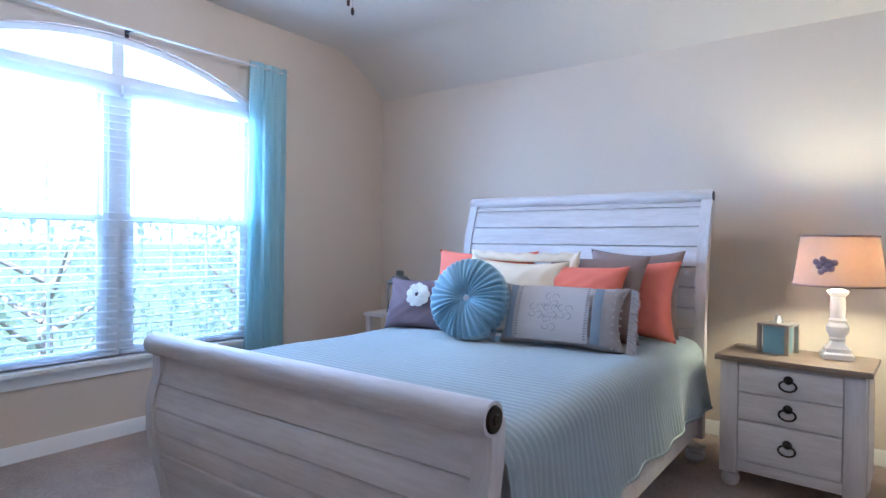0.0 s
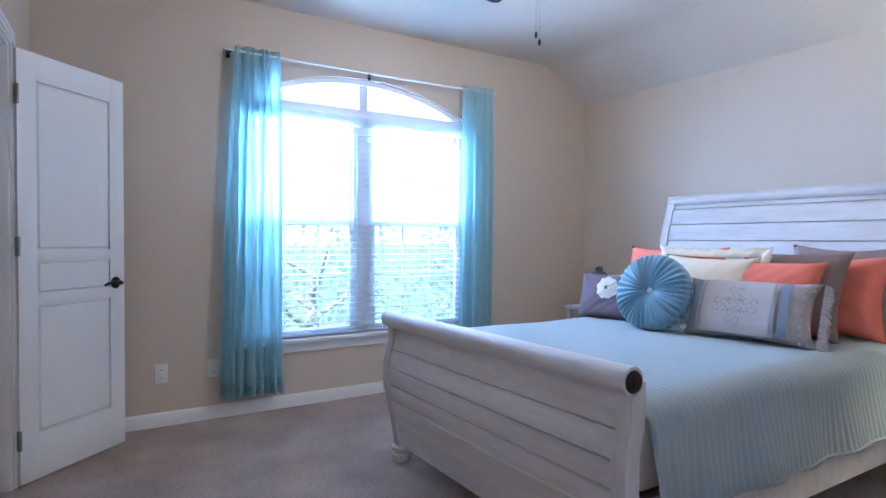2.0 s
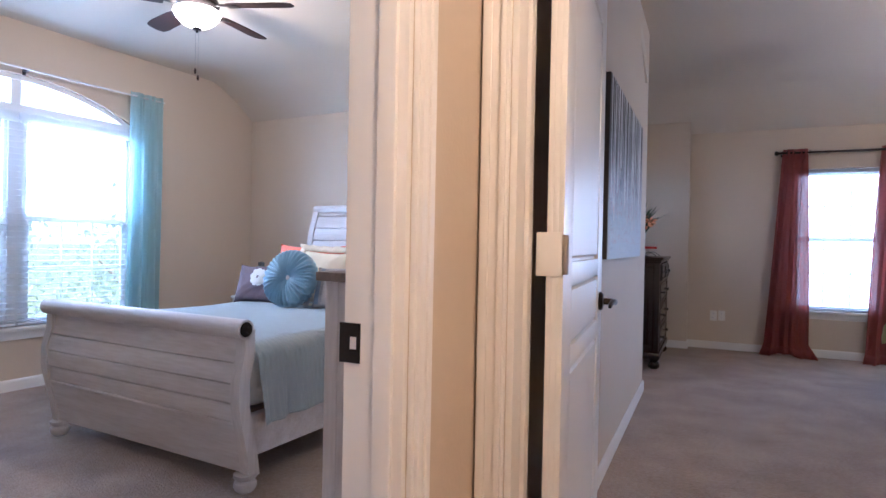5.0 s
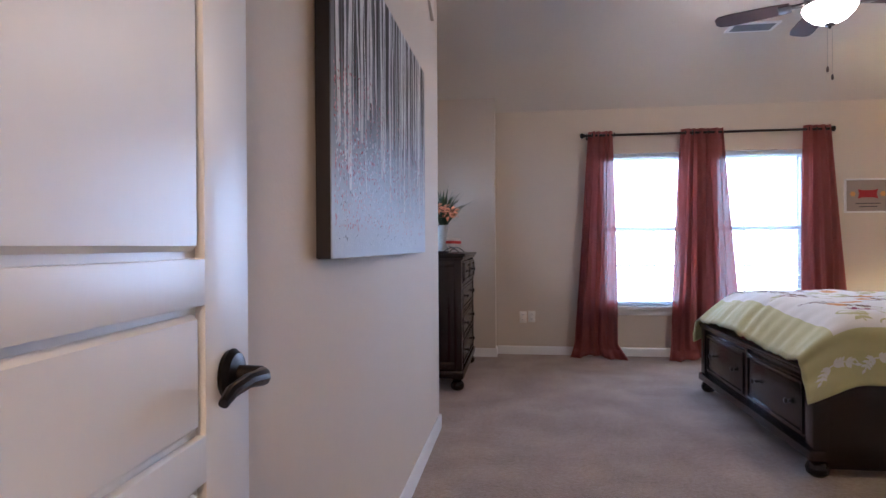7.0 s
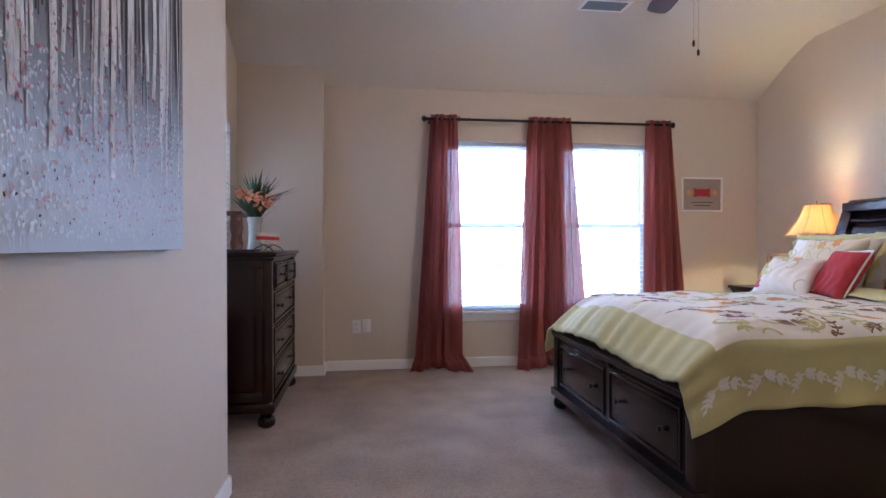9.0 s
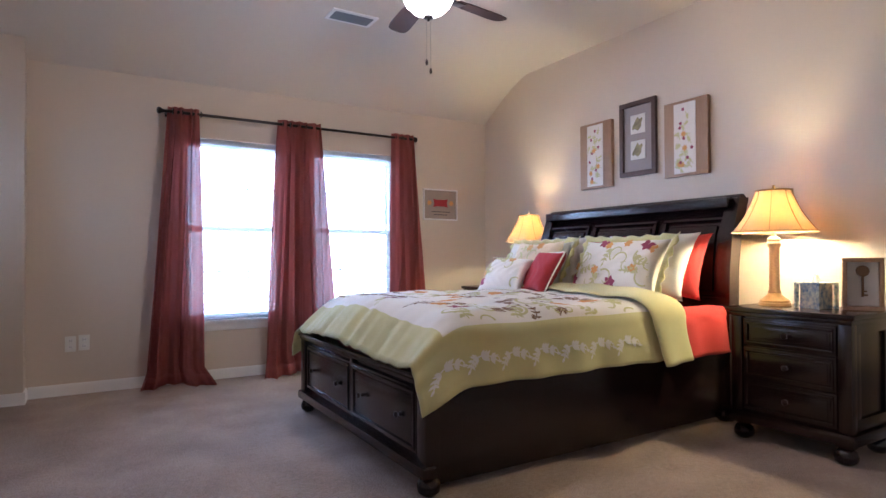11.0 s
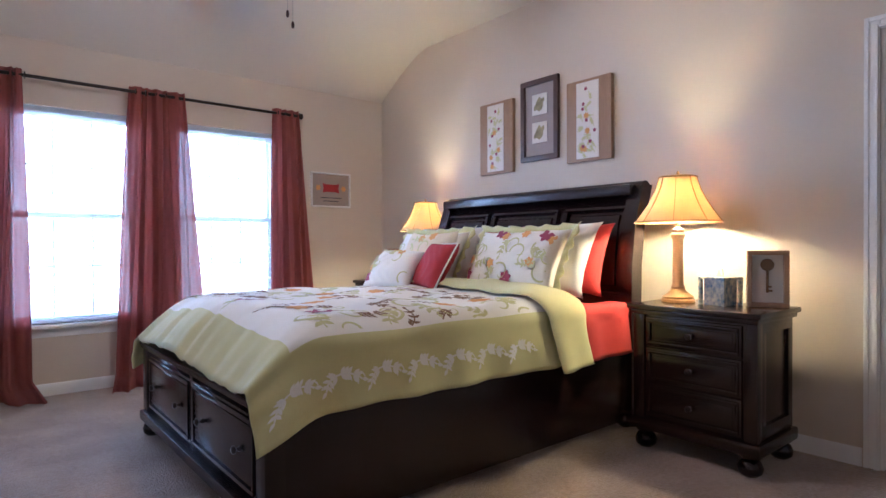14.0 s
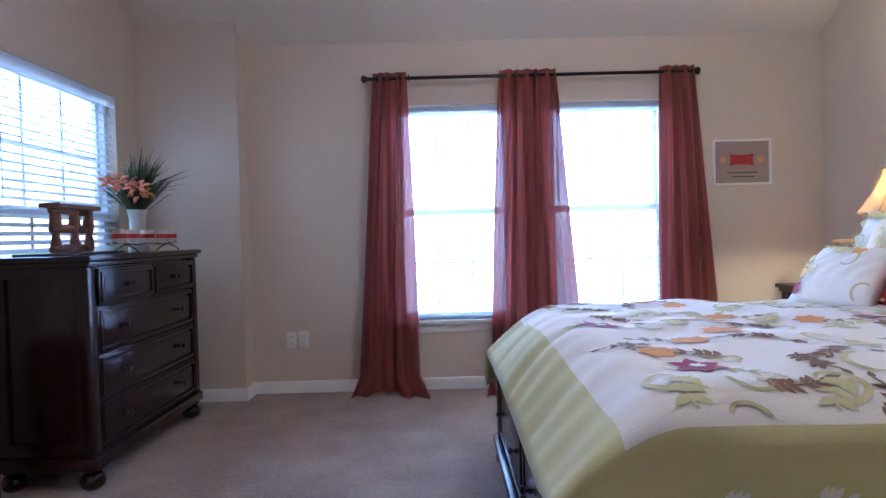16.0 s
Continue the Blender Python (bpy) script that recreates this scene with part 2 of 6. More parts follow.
def tube(points, r, seg=10, bm=None, m=None):
    one = bmesh.new()
    rings = []
    pts = [Vector(p) for p in points]
    for i, p in enumerate(pts):
        d = (pts[min(i + 1, len(pts) - 1)] - pts[max(i - 1, 0)]).normalized()
        a = d.orthogonal().normalized() if i == 0 else (a - d * a.dot(d)).normalized()
        b = d.cross(a)
        rr = r[i] if isinstance(r, (list, tuple)) else r
        rings.append([one.verts.new(p + rr * (math.cos(2 * math.pi * k / seg) * a + math.sin(2 * math.pi * k / seg) * b)) for k in range(seg)])
    for a1, b1 in zip(rings, rings[1:]):
        for k in range(seg):
            one.faces.new((a1[k], a1[(k + 1) % seg], b1[(k + 1) % seg], b1[k]))
    one.faces.new(rings[0][::-1]); one.faces.new(rings[-1])
    return join(one, bm, m)


def prism(outline, x0, x1, bm=None, m=None, bev=0.0):
    """A (y, z) outline pulled along x."""
    one = bmesh.new()
    a = [one.verts.new((x0, y, z)) for y, z in outline]
    b = [one.verts.new((x1, y, z)) for y, z in outline]
    n = len(outline)
    one.faces.new(a[::-1]); one.faces.new(b)
    for k in range(n):
        one.faces.new((a[k], a[(k + 1) % n], b[(k + 1) % n], b[k]))
    return join(one, bm, m)


def grid(fn, nu, nv, thick=0.0, bm=None, m=None):
    """A sheet through fn(u, v), u and v from 0 to 1."""
    one = bmesh.new()
    vs = [[one.verts.new(fn(i / nu, j / nv)) for j in range(nv + 1)] for i in range(nu + 1)]
    for i in range(nu):
        for j in range(nv):
            one.faces.new((vs[i][j], vs[i + 1][j], vs[i + 1][j + 1], vs[i][j + 1]))
    if thick:
        bmesh.ops.recalc_face_normals(one, faces=one.faces)
        bmesh.ops.solidify(one, geom=one.faces[:], thickness=thick)
    return join(one, bm, m)


def ring_frame(bm, u0, u1, v0, v1, w, d0, d1, bev=0.004):
    """A picture-frame of four bars in x (u) and z (v), from y d0 to d1."""
    for a, b, c, d in ((u0, u1, v0, v0 + w), (u0, u1, v1 - w, v1), (u0, u0 + w, v0 + w, v1 - w), (u1 - w, u1, v0 + w, v1 - w)):
        box(a, b, d0, d1, c, d, bev, bm)
    return bm


# ---- the large structure ----
def wall(name, m, length, height, thick, openings=(), label="matte beige painted wall", mat=WALL):
    """Runs along its x from 0, its room face at y 0, thickness towards +y; openings (x0, x1, z0, z1)."""
    bm = bmesh.new()
    x = 0.0
    for a, b, c, d in sorted(openings):
        if a > x:
            box(x, a, 0, thick, 0, height, 0, bm)
        if c > 0:
            box(a, b, 0, thick, 0, c, 0, bm)
        if d < height:
            box(a, b, 0, thick, d, height, 0, bm)
        x = b
    if x < length:
        box(x, length, 0, thick, 0, height, 0, bm)
    return solid(name, bm, mat, label, "wall", "structure", m, 0)


W1X, N1Y, E1X, TOP1, TOP2 = -3.48, 3.62, 0.50, 2.72, 2.84
H = 3.0
SLANT = ROOM1 @ pose(0.72, -0.918, 0, 0, 0, 176.28)          # the closet wall runs from here towards -x
WEST1 = ROOM1 @ pose(W1X, -1.2, 0, 0, 0, 90)                 # x along world y, thickness to -x

floor_bm = bmesh.new()
box(-4.0, 5.3, -2.0, 6.5, -0.12, 0.0, 0, floor_bm)
solid("floor", floor_bm, CARPET, "beige cut-pile carpet with faint tracks", "floor", "structure", smooth=0)

# window wall of the first room, with an arched opening
AY0, AY1, AZ0, AZS, AZT = 0.49, 2.25, 0.47, 2.12, 2.335


def arch_z(y):
    half, rise = (AY1 - AY0) / 2, AZT - AZS
    rad = (half * half + rise * rise) / (2 * rise)
    return AZT - rad + math.sqrt(max(rad * rad - (y - (AY0 + AY1) / 2) ** 2, 0))


bm = bmesh.new()
box(0, AY0 + 1.2, 0, 0.14, 0, H, 0, bm)
box(AY1 + 1.2, 5.1, 0, 0.14, 0, H, 0, bm)
box(AY0 + 1.2, AY1 + 1.2, 0, 0.14, 0, AZ0, 0, bm)
steps = 24
for k in range(steps):
    ya, yb = AY0 + (AY1 - AY0) * k / steps, AY0 + (AY1 - AY0) * (k + 1) / steps
    one = bmesh.new()
    pts = [(ya + 1.2, arch_z(ya)), (yb + 1.2, arch_z(yb)), (yb + 1.2, H), (ya + 1.2, H)]
    f = [one.verts.new((x, 0, z)) for x, z in pts]
    g = [one.verts.new((x, 0.14, z)) for x, z in pts]
    one.faces.new(f); one.faces.new(g[::-1])
    for i in range(4):
        one.faces.new((f[i], f[(i + 1) % 4], g[(i + 1) % 4], g[i]))
    join(one, bm)
solid("wall_west", bm, WALL, "beige painted wall with an arched window opening", "wall", "structure", WEST1, 0)

wall("wall_north", ROOM1 @ pose(-3.62, N1Y, 0), 4.12, H, 0.12)
wall("wall_closet", SLANT, 4.25, H, 0.11, [(2.92, 3.56, 0, 2.045)])
# wall between the first room, the hall and the second room: face of the first room at x 0.50
wall("wall_east", pose(E1X, 3.62, 0, 0, 0, -90), 3.86, H, 0.12)
wall("wall_east_header", pose(E1X, -0.24, 0, 0, 0, -90), 0.95, H, 0.12, [(0.0, 0.83, 0, 2.045)])
wall("wall_painting", pose(E1X, 3.74, 0, 0, 0, -90), 0.12, H, 0.12)
wall("wall_alcove_south", pose(0.50, 3.74, 0, 0, 0, 180), 0.46, H, 0.12)
wall("wall_alcove_west", pose(0.18, 3.74, 0, 0, 0, 90), 2.54, H, 0.14, [(1.01, 2.06, 0.55, 2.04)])
solid("wall_corner_block", box(0.18, 0.87, 6.05, 6.36, 0, H), WALL, "beige painted wall step beside the window", "wall", "structure", smooth=0)
wall("wall_windows", pose(0.87, 6.22, 0), 4.25, H, 0.14, [(1.05, 1.88, 0.50, 2.03), (2.15, 2.98, 0.50, 2.03)])
wall("wall_bed", pose(4.97, 6.36, 0, 0, 0, -90), 6.35, H, 0.12, [(4.259, 5.035, 0, 2.03)])
wall("wall_south", pose(5.1, 0.19, 0, 0, 0, 180), 4.48, H, 0.11, [(3.55, 4.41, 0, 2.045)])
wall("wall_hall_east", pose(2.3, 0.08, 0, 0, 0, -90), 2.0, H, 0.12)
wall("wall_hall_south", pose(2.4, -1.8, 0, 0, 0, 180), 2.0, H, 0.12)
wall("wall_hall_west", pose(0.62, -1.8, 0, 0, 0, 90), 0.73, H, 0.10)
solid("wall_closet_back", box(-4.0, 0.5, -1.90, -1.80, 0, H), WALL, "beige painted closet wall", "wall", "structure", smooth=0)
solid("wall_closet_side", box(-3.98, -3.80, -1.80, -1.0, 0, H), WALL, "beige painted closet wall", "wall", "structure", smooth=0)


# unseen slab, added to block sun leaking in past the ceilings
solid("roof", box(-4.2, 5.4, -2.2, 6.7, 3.0, 3.12), CEIL, "unseen slab added over the rooms to keep the sun out", "roof", "structure", smooth=0)


def ceiling(name, outline, x0, x1, label, m=None):
    """An outline in (y, z) of the room side, thickened upwards."""
    top = [(y, z + 0.12) for y, z in reversed(outline)]
    solid(name, prism(list(outline) + top, x0, x1), CEIL, label, "ceiling", "structure", m, 25)


def cove(y0, z0, y1, z1, r=0.5, n=6):
    """A soft bend between a slope and the flat."""
    return [(y0 + (y1 - y0) * t, z0 + (z1 - z0) * (1 - (1 - t) ** 1.35)) for t in [k / n for k in range(n + 1)]]


ceiling("ceiling_first_room", [(-1.3, 2.22), *cove(-0.75, 2.43, -0.22, TOP1), *cove(3.66, 2.385, 3.08, TOP1)[::-1]], -3.60, 0.58, "pale ceiling with sloped sides", ROOM1)
ceiling("ceiling_second_room", [(0.14, TOP2), *cove(6.26, 2.45, 5.50, TOP2)[::-1], (6.36, 2.36)], 0.10, 5.05, "pale ceiling sloping down over the windows")
# unseen strip added over the gap beside the skewed ceiling, against light leaks
ceiling("ceiling_doorway", [(-1.9, 2.87), (3.7, 2.87)], 0.1, 0.55, "unseen strip added above the ceiling to seal out light")
ceiling("ceiling_hall", [(-1.9, 2.5), (0.14, 2.5)], 0.55, 2.4, "pale flat hall ceiling")


def baseboard(name, m, length):
    out = [(0.0, 0.0), (-0.014, 0.0), (-0.014, 0.065), (-0.010, 0.078), (-0.006, 0.085), (0.0, 0.085)]
    return solid(name, prism(out, 0, length), TRIM, "white painted wooden baseboard", "baseboard", "structure", m)


baseboard("baseboard_west", ROOM1 @ pose(W1X, -0.60, 0, 0, 0, 90), 4.2)
baseboard("baseboard_north", ROOM1 @ pose(-3.46, N1Y, 0), 3.95)
baseboard("baseboard_painting", pose(0.62, 0.25, 0, 0, 0, 90), 3.504)
baseboard("baseboard_alcove", pose(0.634, 3.74, 0, 0, 0, 180), 0.45)
baseboard("baseboard_alcove_west", pose(0.18, 3.74, 0, 0, 0, 90), 2.31)
baseboard("baseboard_block", pose(0.18, 6.05, 0), 0.704)
baseboard("baseboard_step", pose(0.87, 6.05, 0, 0, 0, 90), 0.17)
baseboard("baseboard_windows", pose(0.884, 6.22, 0), 4.08)
baseboard("baseboard_bed_wall", pose(4.97, 6.2, 0, 0, 0, -90), 4.03)
baseboard("baseboard_bed_wall_end", pose(4.97, 1.265, 0, 0, 0, -90), 1.07)


def casing(name, m, w, h, label="white moulded door casing"):
    """Round an opening of w by h that starts at x 0; the room face is y 0, the casing stands out to -y."""
    bm = bmesh.new()
    for d, t, e in ((0.0, 0.062, 0.012), (0.006, 0.020, 0.020), (0.042, 0.062, 0.017)):
        box(-t, -d, -e, 0, 0, h + t, 0.003, bm)
        box(w + d, w + t, -e, 0, 0, h + t, 0.003, bm)
        box(-d, w + d, -e, 0, h + d, h + t, 0.003, bm)
    return solid(name, bm, TRIM, label, "door casing", "structure", m)


def jamb(name, m, w, h, depth):
    bm = bmesh.new()
    box(0.0, 0.016, 0, depth, 0, h, 0.002, bm); box(w - 0.016, w, 0, depth, 0, h, 0.002, bm); box(0.016, w - 0.016, 0, depth, h - 0.016, h, 0.002, bm)
    box(0.016, 0.026, depth * 0.55, depth * 0.55 + 0.035, 0, h - 0.016, 0.002, bm); box(w - 0.026, w - 0.016, depth * 0.55, depth * 0.55 + 0.035, 0, h - 0.016, 0.002, bm)
    return solid(name, bm, TRIM, "white painted door jamb with a stop", "door jamb", "structure", m)


def lever(parent, x, y, z, side, turn):
    """A bronze lever handle on a face at y, pointing along turn (+1 or -1 in x), standing out to side (+1 or -1 in y)."""
    bm = lathe([(0.0, 0), (0.031, 0), (0.033, 0.006), (0.027, 0.013), (0.012, 0.016), (0.011, 0.045), (0.0, 0.046)], 20)
    part("rosette", bm, BRONZE, parent, "dark bronze rosette").matrix_basis = pose(x, y, z, -90 * side)
    pts = [(x, y + side * 0.045, z), (x + turn * 0.02, y + side * 0.053, z + 0.001), (x + turn * 0.06, y + side * 0.052, z + 0.006), (x + turn * 0.095, y + side * 0.047, z + 0.001), (x + turn * 0.115, y + side * 0.047, z - 0.007)]
    part("door_handle", tube(pts, [0.010, 0.011, 0.009, 0.008, 0.006], 10), BRONZE, parent, "dark bronze lever handle")


def door(name, m, w, label, h=2.03, turn=1, both=True, hinge_side=-1, lever_z=0.915):
    """Three raised panels; the slab from x 0 (hinge) to w, y 0 to 0.035."""
    d = thing(name, label, "door", m, kind="structure")
    t = 0.035
    part("slab", box(0.0, w, 0.0105, t - 0.0105, 0.012, h, 0.002), DOORP, d)
    s = 0.105 * w / 0.76 + 0.01
    rows = [(0.012, 0.23), (0.235 + 0.60, 0.235 + 0.655), (1.045, 1.10), (h - 0.13, h)]
    panels = [(0.23, 0.835), (0.89, 1.045), (1.10, h - 0.13)]
    for face in (0, 1):
        y0, y1 = (-0.002, 0.011) if face == 0 else (t - 0.011, t + 0.002)
        bm = bmesh.new()
        box(0, s, y0, y1, 0.012, h, 0.0015, bm); box(w - s, w, y0, y1, 0.012, h, 0.0015, bm)
        for a, b in rows:
            box(s - 0.002, w - s + 0.002, y0 + 0.0003, y1 - 0.0003, a, b, 0.0015, bm)
        part("stile_and_rail_frame", bm, DOORP, d)
        for a, b in panels:
            one = box(s + 0.009, w - s - 0.009, 0.0 if face == 0 else t - 0.014, 0.014 if face == 0 else t, a + 0.009, b - 0.009)
            bmesh.ops.bevel(one, geom=[e for e in one.edges], offset=0.0065, segments=1, affect='EDGES')
            part("panel", one, DOORP, d)
    for z in (0.22, 1.12, 1.82):
        bm = tube([(0.0, hinge_side * 0.006 + (t if hinge_side > 0 else 0), z - 0.045), (0.0, hinge_side * 0.006 + (t if hinge_side > 0 else 0), z + 0.045)], 0.007, 8)
        box(-0.001, -0.0035, 0.003, t - 0.003, z - 0.045, z + 0.045, 0, bm)
        part("hinge", bm, METAL, d, "pale metal hinge")
    lever(d, w - 0.065, -0.002, lever_z, -1, -1 * turn)
    if both:
        lever(d, w - 0.065, t + 0.002, lever_z, 1, -1 * turn)
    bm = box(w, w + 0.0025, 0.006, t - 0.006, 0.86, 0.97, 0.0)
    part("latch_plate", bm, BRONZE, d, "dark bronze latch plate")
    return d


# first room's doorway

casing("door_casing_hall", pose(0.62, -1.07, 0, 0, 0, 90), 0.83, 2.045)
jamb("door_jamb_first_room", pose(E1X, -0.24, 0, 0, 0, -90), 0.83, 2.045, 0.12)
door("door_first_room", pose(0.487, -1.02, 0, 0, 0, 175.5), 0.83, "white three-panel door standing open against the closet wall", turn=1, both=False, lever_z=0.96)
strike = thing("strike_plate", "dark bronze strike plate set in the white door jamb", "strike plate", pose(0.512, -0.2575, 0.962))
bm = bmesh.new()
for a, b, c, d in ((-0.020, 0.022, 0.011, 0.035), (-0.020, 0.022, -0.035, -0.011), (-0.020, 0.000, -0.011, 0.011), (0.015, 0.022, -0.011, 0.011)):
    box(a, b, -0.001, 0.0015, c, d, 0, bm)
part("plate", bm, BRONZE, strike)
# closet
bm = bmesh.new()
for d_, t_, e_ in ((0.0, 0.062, 0.012), (0.006, 0.020, 0.020), (0.042, 0.062, 0.017)):
    box(2.92 - t_, 2.92 - d_, -e_, 0, 0, 2.045 + t_, 0.003, bm); box(3.56 + d_, 3.56 + t_, -e_, 0, 0, 2.045 + t_, 0.003, bm)
    box(2.92 - d_, 3.56 + d_, -e_, 0, 2.045 + d_, 2.045 + t_, 0.003, bm)
solid("door_casing_closet", bm, TRIM, "white moulded closet casing", "door casing", "structure", SLANT)
jamb("door_jamb_closet", SLANT @ pose(2.92, 0, 0), 0.64, 2.045, 0.11)
door("door_closet", ROOM1 @ pose(-2.83, -0.660, 0, 0, 0, 133.5), 0.62, "white three-panel closet door standing half open", turn=1)
# second room's doorway
casing("door_casing_hall_side", pose(0.69, 0.08, 0), 0.86, 2.045)
casing("door_casing_second_room", pose(1.55, 0.19, 0, 0, 0, 180), 0.86, 2.045)
jamb("door_jamb_second_room", pose(0.69, 0.08, 0), 0.86, 2.045, 0.11)
d3 = door("door_second_room", pose(0.783, 0.19, 0, 0, 0, 93.5), 0.83, "white three-panel door standing open against the wall", turn=1, lever_z=0.95)
for z in (0.22, 1.12, 1.82):
    part("hinge_leaf", box(-0.005, -0.002, 0.002, 0.060, z - 0.05, z + 0.05, 0.001), TRIM, d3, "painted hinge leaf")
# closed door on the bed wall
casing("door_casing_bed_wall", pose(4.97, 2.101, 0, 0, 0, -90), 0.776, 2.03)
jamb("door_jamb_bed_wall", pose(4.97, 2.101, 0, 0, 0, -90), 0.776, 2.03, 0.12)
door("door_bed_wall", pose(4.975, 1.343, 0, 0, 0, 90) @ pose(0, -0.035, 0), 0.742, "closed white three-panel door with a dark lever", h=2.008, turn=1, both=True)
# unseen panel, added to close the opening behind the shut door
solid("wall_behind_door", box(5.11, 5.2, 1.2, 2.3, 0, 2.3), WALL, "unseen panel added to close the opening behind the door", "wall", "structure", smooth=0)


# ---- windows ----
def sash(bm, x0, x1, z0, z1, y, w=0.032):
    ring_frame(bm, x0, x1, z0, z1, w, y, y + 0.03, 0.003)


def window_unit(parent, x0, x1, z0, z1, mid, y, cols, rows_up, rows_low):
    """A double-hung pair of sashes with muntins."""
    part("window_frame", ring_frame(bmesh.new(), x0, x1, z0, z1, 0.028, y, y + 0.07, 0.003), VINYL, parent)
    up, low = bmesh.new(), bmesh.new()
    sash(up, x0 + 0.02, x1 - 0.02, mid - 0.02, z1 - 0.02, y + 0.036)
    sash(low, x0 + 0.02, x1 - 0.02, z0 + 0.02, mid + 0.02, y + 0.004)
    part("upper_sash", up, VINYL, parent); part("lower_sash", low, VINYL, parent)
    for za, zb, rows, yy in ((mid + 0.01, z1 - 0.05, rows_up, y + 0.05), (z0 + 0.05, mid - 0.012, rows_low, y + 0.018)):
        for k in range(1, cols):
            x = x0 + 0.05 + (x1 - x0 - 0.1) * k / cols
            part("muntin", box(x - 0.007, x + 0.007, yy - 0.004, yy + 0.006, za, zb), VINYL, parent)
        for k in range(1, rows):
            z = za + (zb - za) * k / rows
            part("muntin", box(x0 + 0.05, x1 - 0.05, yy - 0.003, yy + 0.005, z - 0.007, z + 0.007), VINYL, parent)
        g = part("pane", box(x0 + 0.04, x1 - 0.04, yy, yy + 0.002, za, zb), GLASS, parent)
        g.visible_shadow = False


def blind(name, m, w, z0, z1, label, tilt=6):
    b = thing(name, label, "blind", m)
    part("headrail", box(0, w, 0.0, 0.05, z1 - 0.05, z1, 0.004), BLIND, b)
    part("valance", box(-0.004, w + 0.004, -0.008, 0.0, z1 - 0.075, z1, 0.003), BLIND, b)
    part("bottom_rail", box(0, w, 0.005, 0.045, z0, z0 + 0.018, 0.004), BLIND, b)
    me = finish(box(0, w, -0.023, 0.023, -0.0012, 0.0012), "slat", BLIND)
    n = int((z1 - 0.08 - z0 - 0.02) / 0.044)
    for k in range(n):
        shared("slat", me, b, pose(0, 0.025, z0 + 0.035 + 0.044 * k, tilt))
    for x in (0.12, w - 0.12):
        part("ladder_cord", box(x - 0.001, x + 0.001, 0.0, 0.0015, z0, z1 - 0.05), BLIND, b)
    part("tilt_wand", tube([(0.05, -0.015, z1 - 0.06), (0.05, -0.015, z1 - 0.7)], 0.004, 6), BLIND, b)
    return b


WL = ROOM1 @ pose(W1X, 0, 0, 0, 0, 90)       # x is world y, y points outwards
w1 = thing("window_1", "arched white vinyl window with a centre mullion", "window", WL, kind="structure")
cy = (AY0 + AY1) / 2
part("mullion", box(cy - 0.05, cy + 0.05, 0.035, 0.115, AZ0, 2.05, 0.004), VINYL, w1)
part("transom", box(AY0, AY1, 0.03, 0.12, 2.05, 2.115, 0.004), VINYL, w1)
part("arch_mullion", box(cy - 0.035, cy + 0.035, 0.04, 0.11, 2.115, AZT - 0.03, 0.003), VINYL, w1)
window_unit(w1, AY0, cy - 0.05, AZ0, 2.05, 1.275, 0.045, 3, 2, 2)
window_unit(w1, cy + 0.05, AY1, AZ0, 2.05, 1.275, 0.045, 3, 2, 2)
bm = bmesh.new()
for k in range(32):
    ya, yb = AY0 + (AY1 - AY0) * k / 32, AY0 + (AY1 - AY0) * (k + 1) / 32
    one = bmesh.new()
    q = [(ya, arch_z(ya) - 0.04), (yb, arch_z(yb) - 0.04), (yb, arch_z(yb) + 0.002), (ya, arch_z(ya) + 0.002)]
    f = [one.verts.new((a, 0.03, max(b, 2.1))) for a, b in q]; g = [one.verts.new((a, 0.11, max(b, 2.1))) for a, b in q]
    one.faces.new(f); one.faces.new(g[::-1])
    for i in range(4):
        one.faces.new((f[i], f[(i + 1) % 4], g[(i + 1) % 4], g[i]))
    join(one, bm)
part("arch_frame", bm, VINYL, w1)
part("window_sill", box(AY0 - 0.05, AY1 + 0.05, -0.055, 0.05, AZ0 - 0.026, AZ0, 0.006), TRIM, w1, "white painted sill")
part("apron", box(AY0 - 0.02, AY1 + 0.02, -0.016, 0.0, AZ0 - 0.095, AZ0 - 0.026, 0.004), TRIM, w1)
blind("window_blind", WL @ pose(AY0 + 0.02, 0.0, 0) @ pose(0, -0.012, 0), cy - AY0 - 0.03, AZ0 + 0.01, 2.05, "white slatted blind with open slats in the arched window")
blind("window_blind", WL @ pose(cy + 0.01, -0.012, 0), AY1 - cy - 0.03, AZ0 + 0.01, 2.05, "white slatted blind with open slats in the arched window")

for k, (a, b) in enumerate(((1.92, 2.75), (3.02, 3.85))):
    w = thing("window_%d" % (k + 2), "white vinyl double-hung window with grid bars", "window", pose(0, 6.22, 0), kind="structure")
    window_unit(w, a, b, 0.50, 2.03, 1.27, 0.06, 3, 2, 2)
    part("window_sill", box(a - 0.05, b + 0.05, -0.05, 0.06, 0.474, 0.50, 0.006), TRIM, w)
    part("apron", box(a - 0.02, b + 0.02, -0.015, 0, 0.41, 0.474, 0.004), TRIM, w)
    blind("window_blind", pose(a + 0.01, 6.225, 0), b - a - 0.02, 0.51, 2.025, "white slatted blind with open slats behind rust curtains")
w = thing("window_4", "white vinyl window above the dark dresser", "window", pose(0.18, 0, 0, 0, 0, 90), kind="structure")
window_unit(w, 4.75, 5.80, 0.55, 2.04, 1.28, 0.06, 3, 2, 2)
part("window_sill", box(4.70, 5.85, -0.05, 0.06, 0.524, 0.55, 0.006), TRIM, w)
blind("window_blind", pose(0.175, 4.76, 0, 0, 0, 90), 1.03, 0.56, 2.035, "white slatted blind half tilted above the dresser", 28)


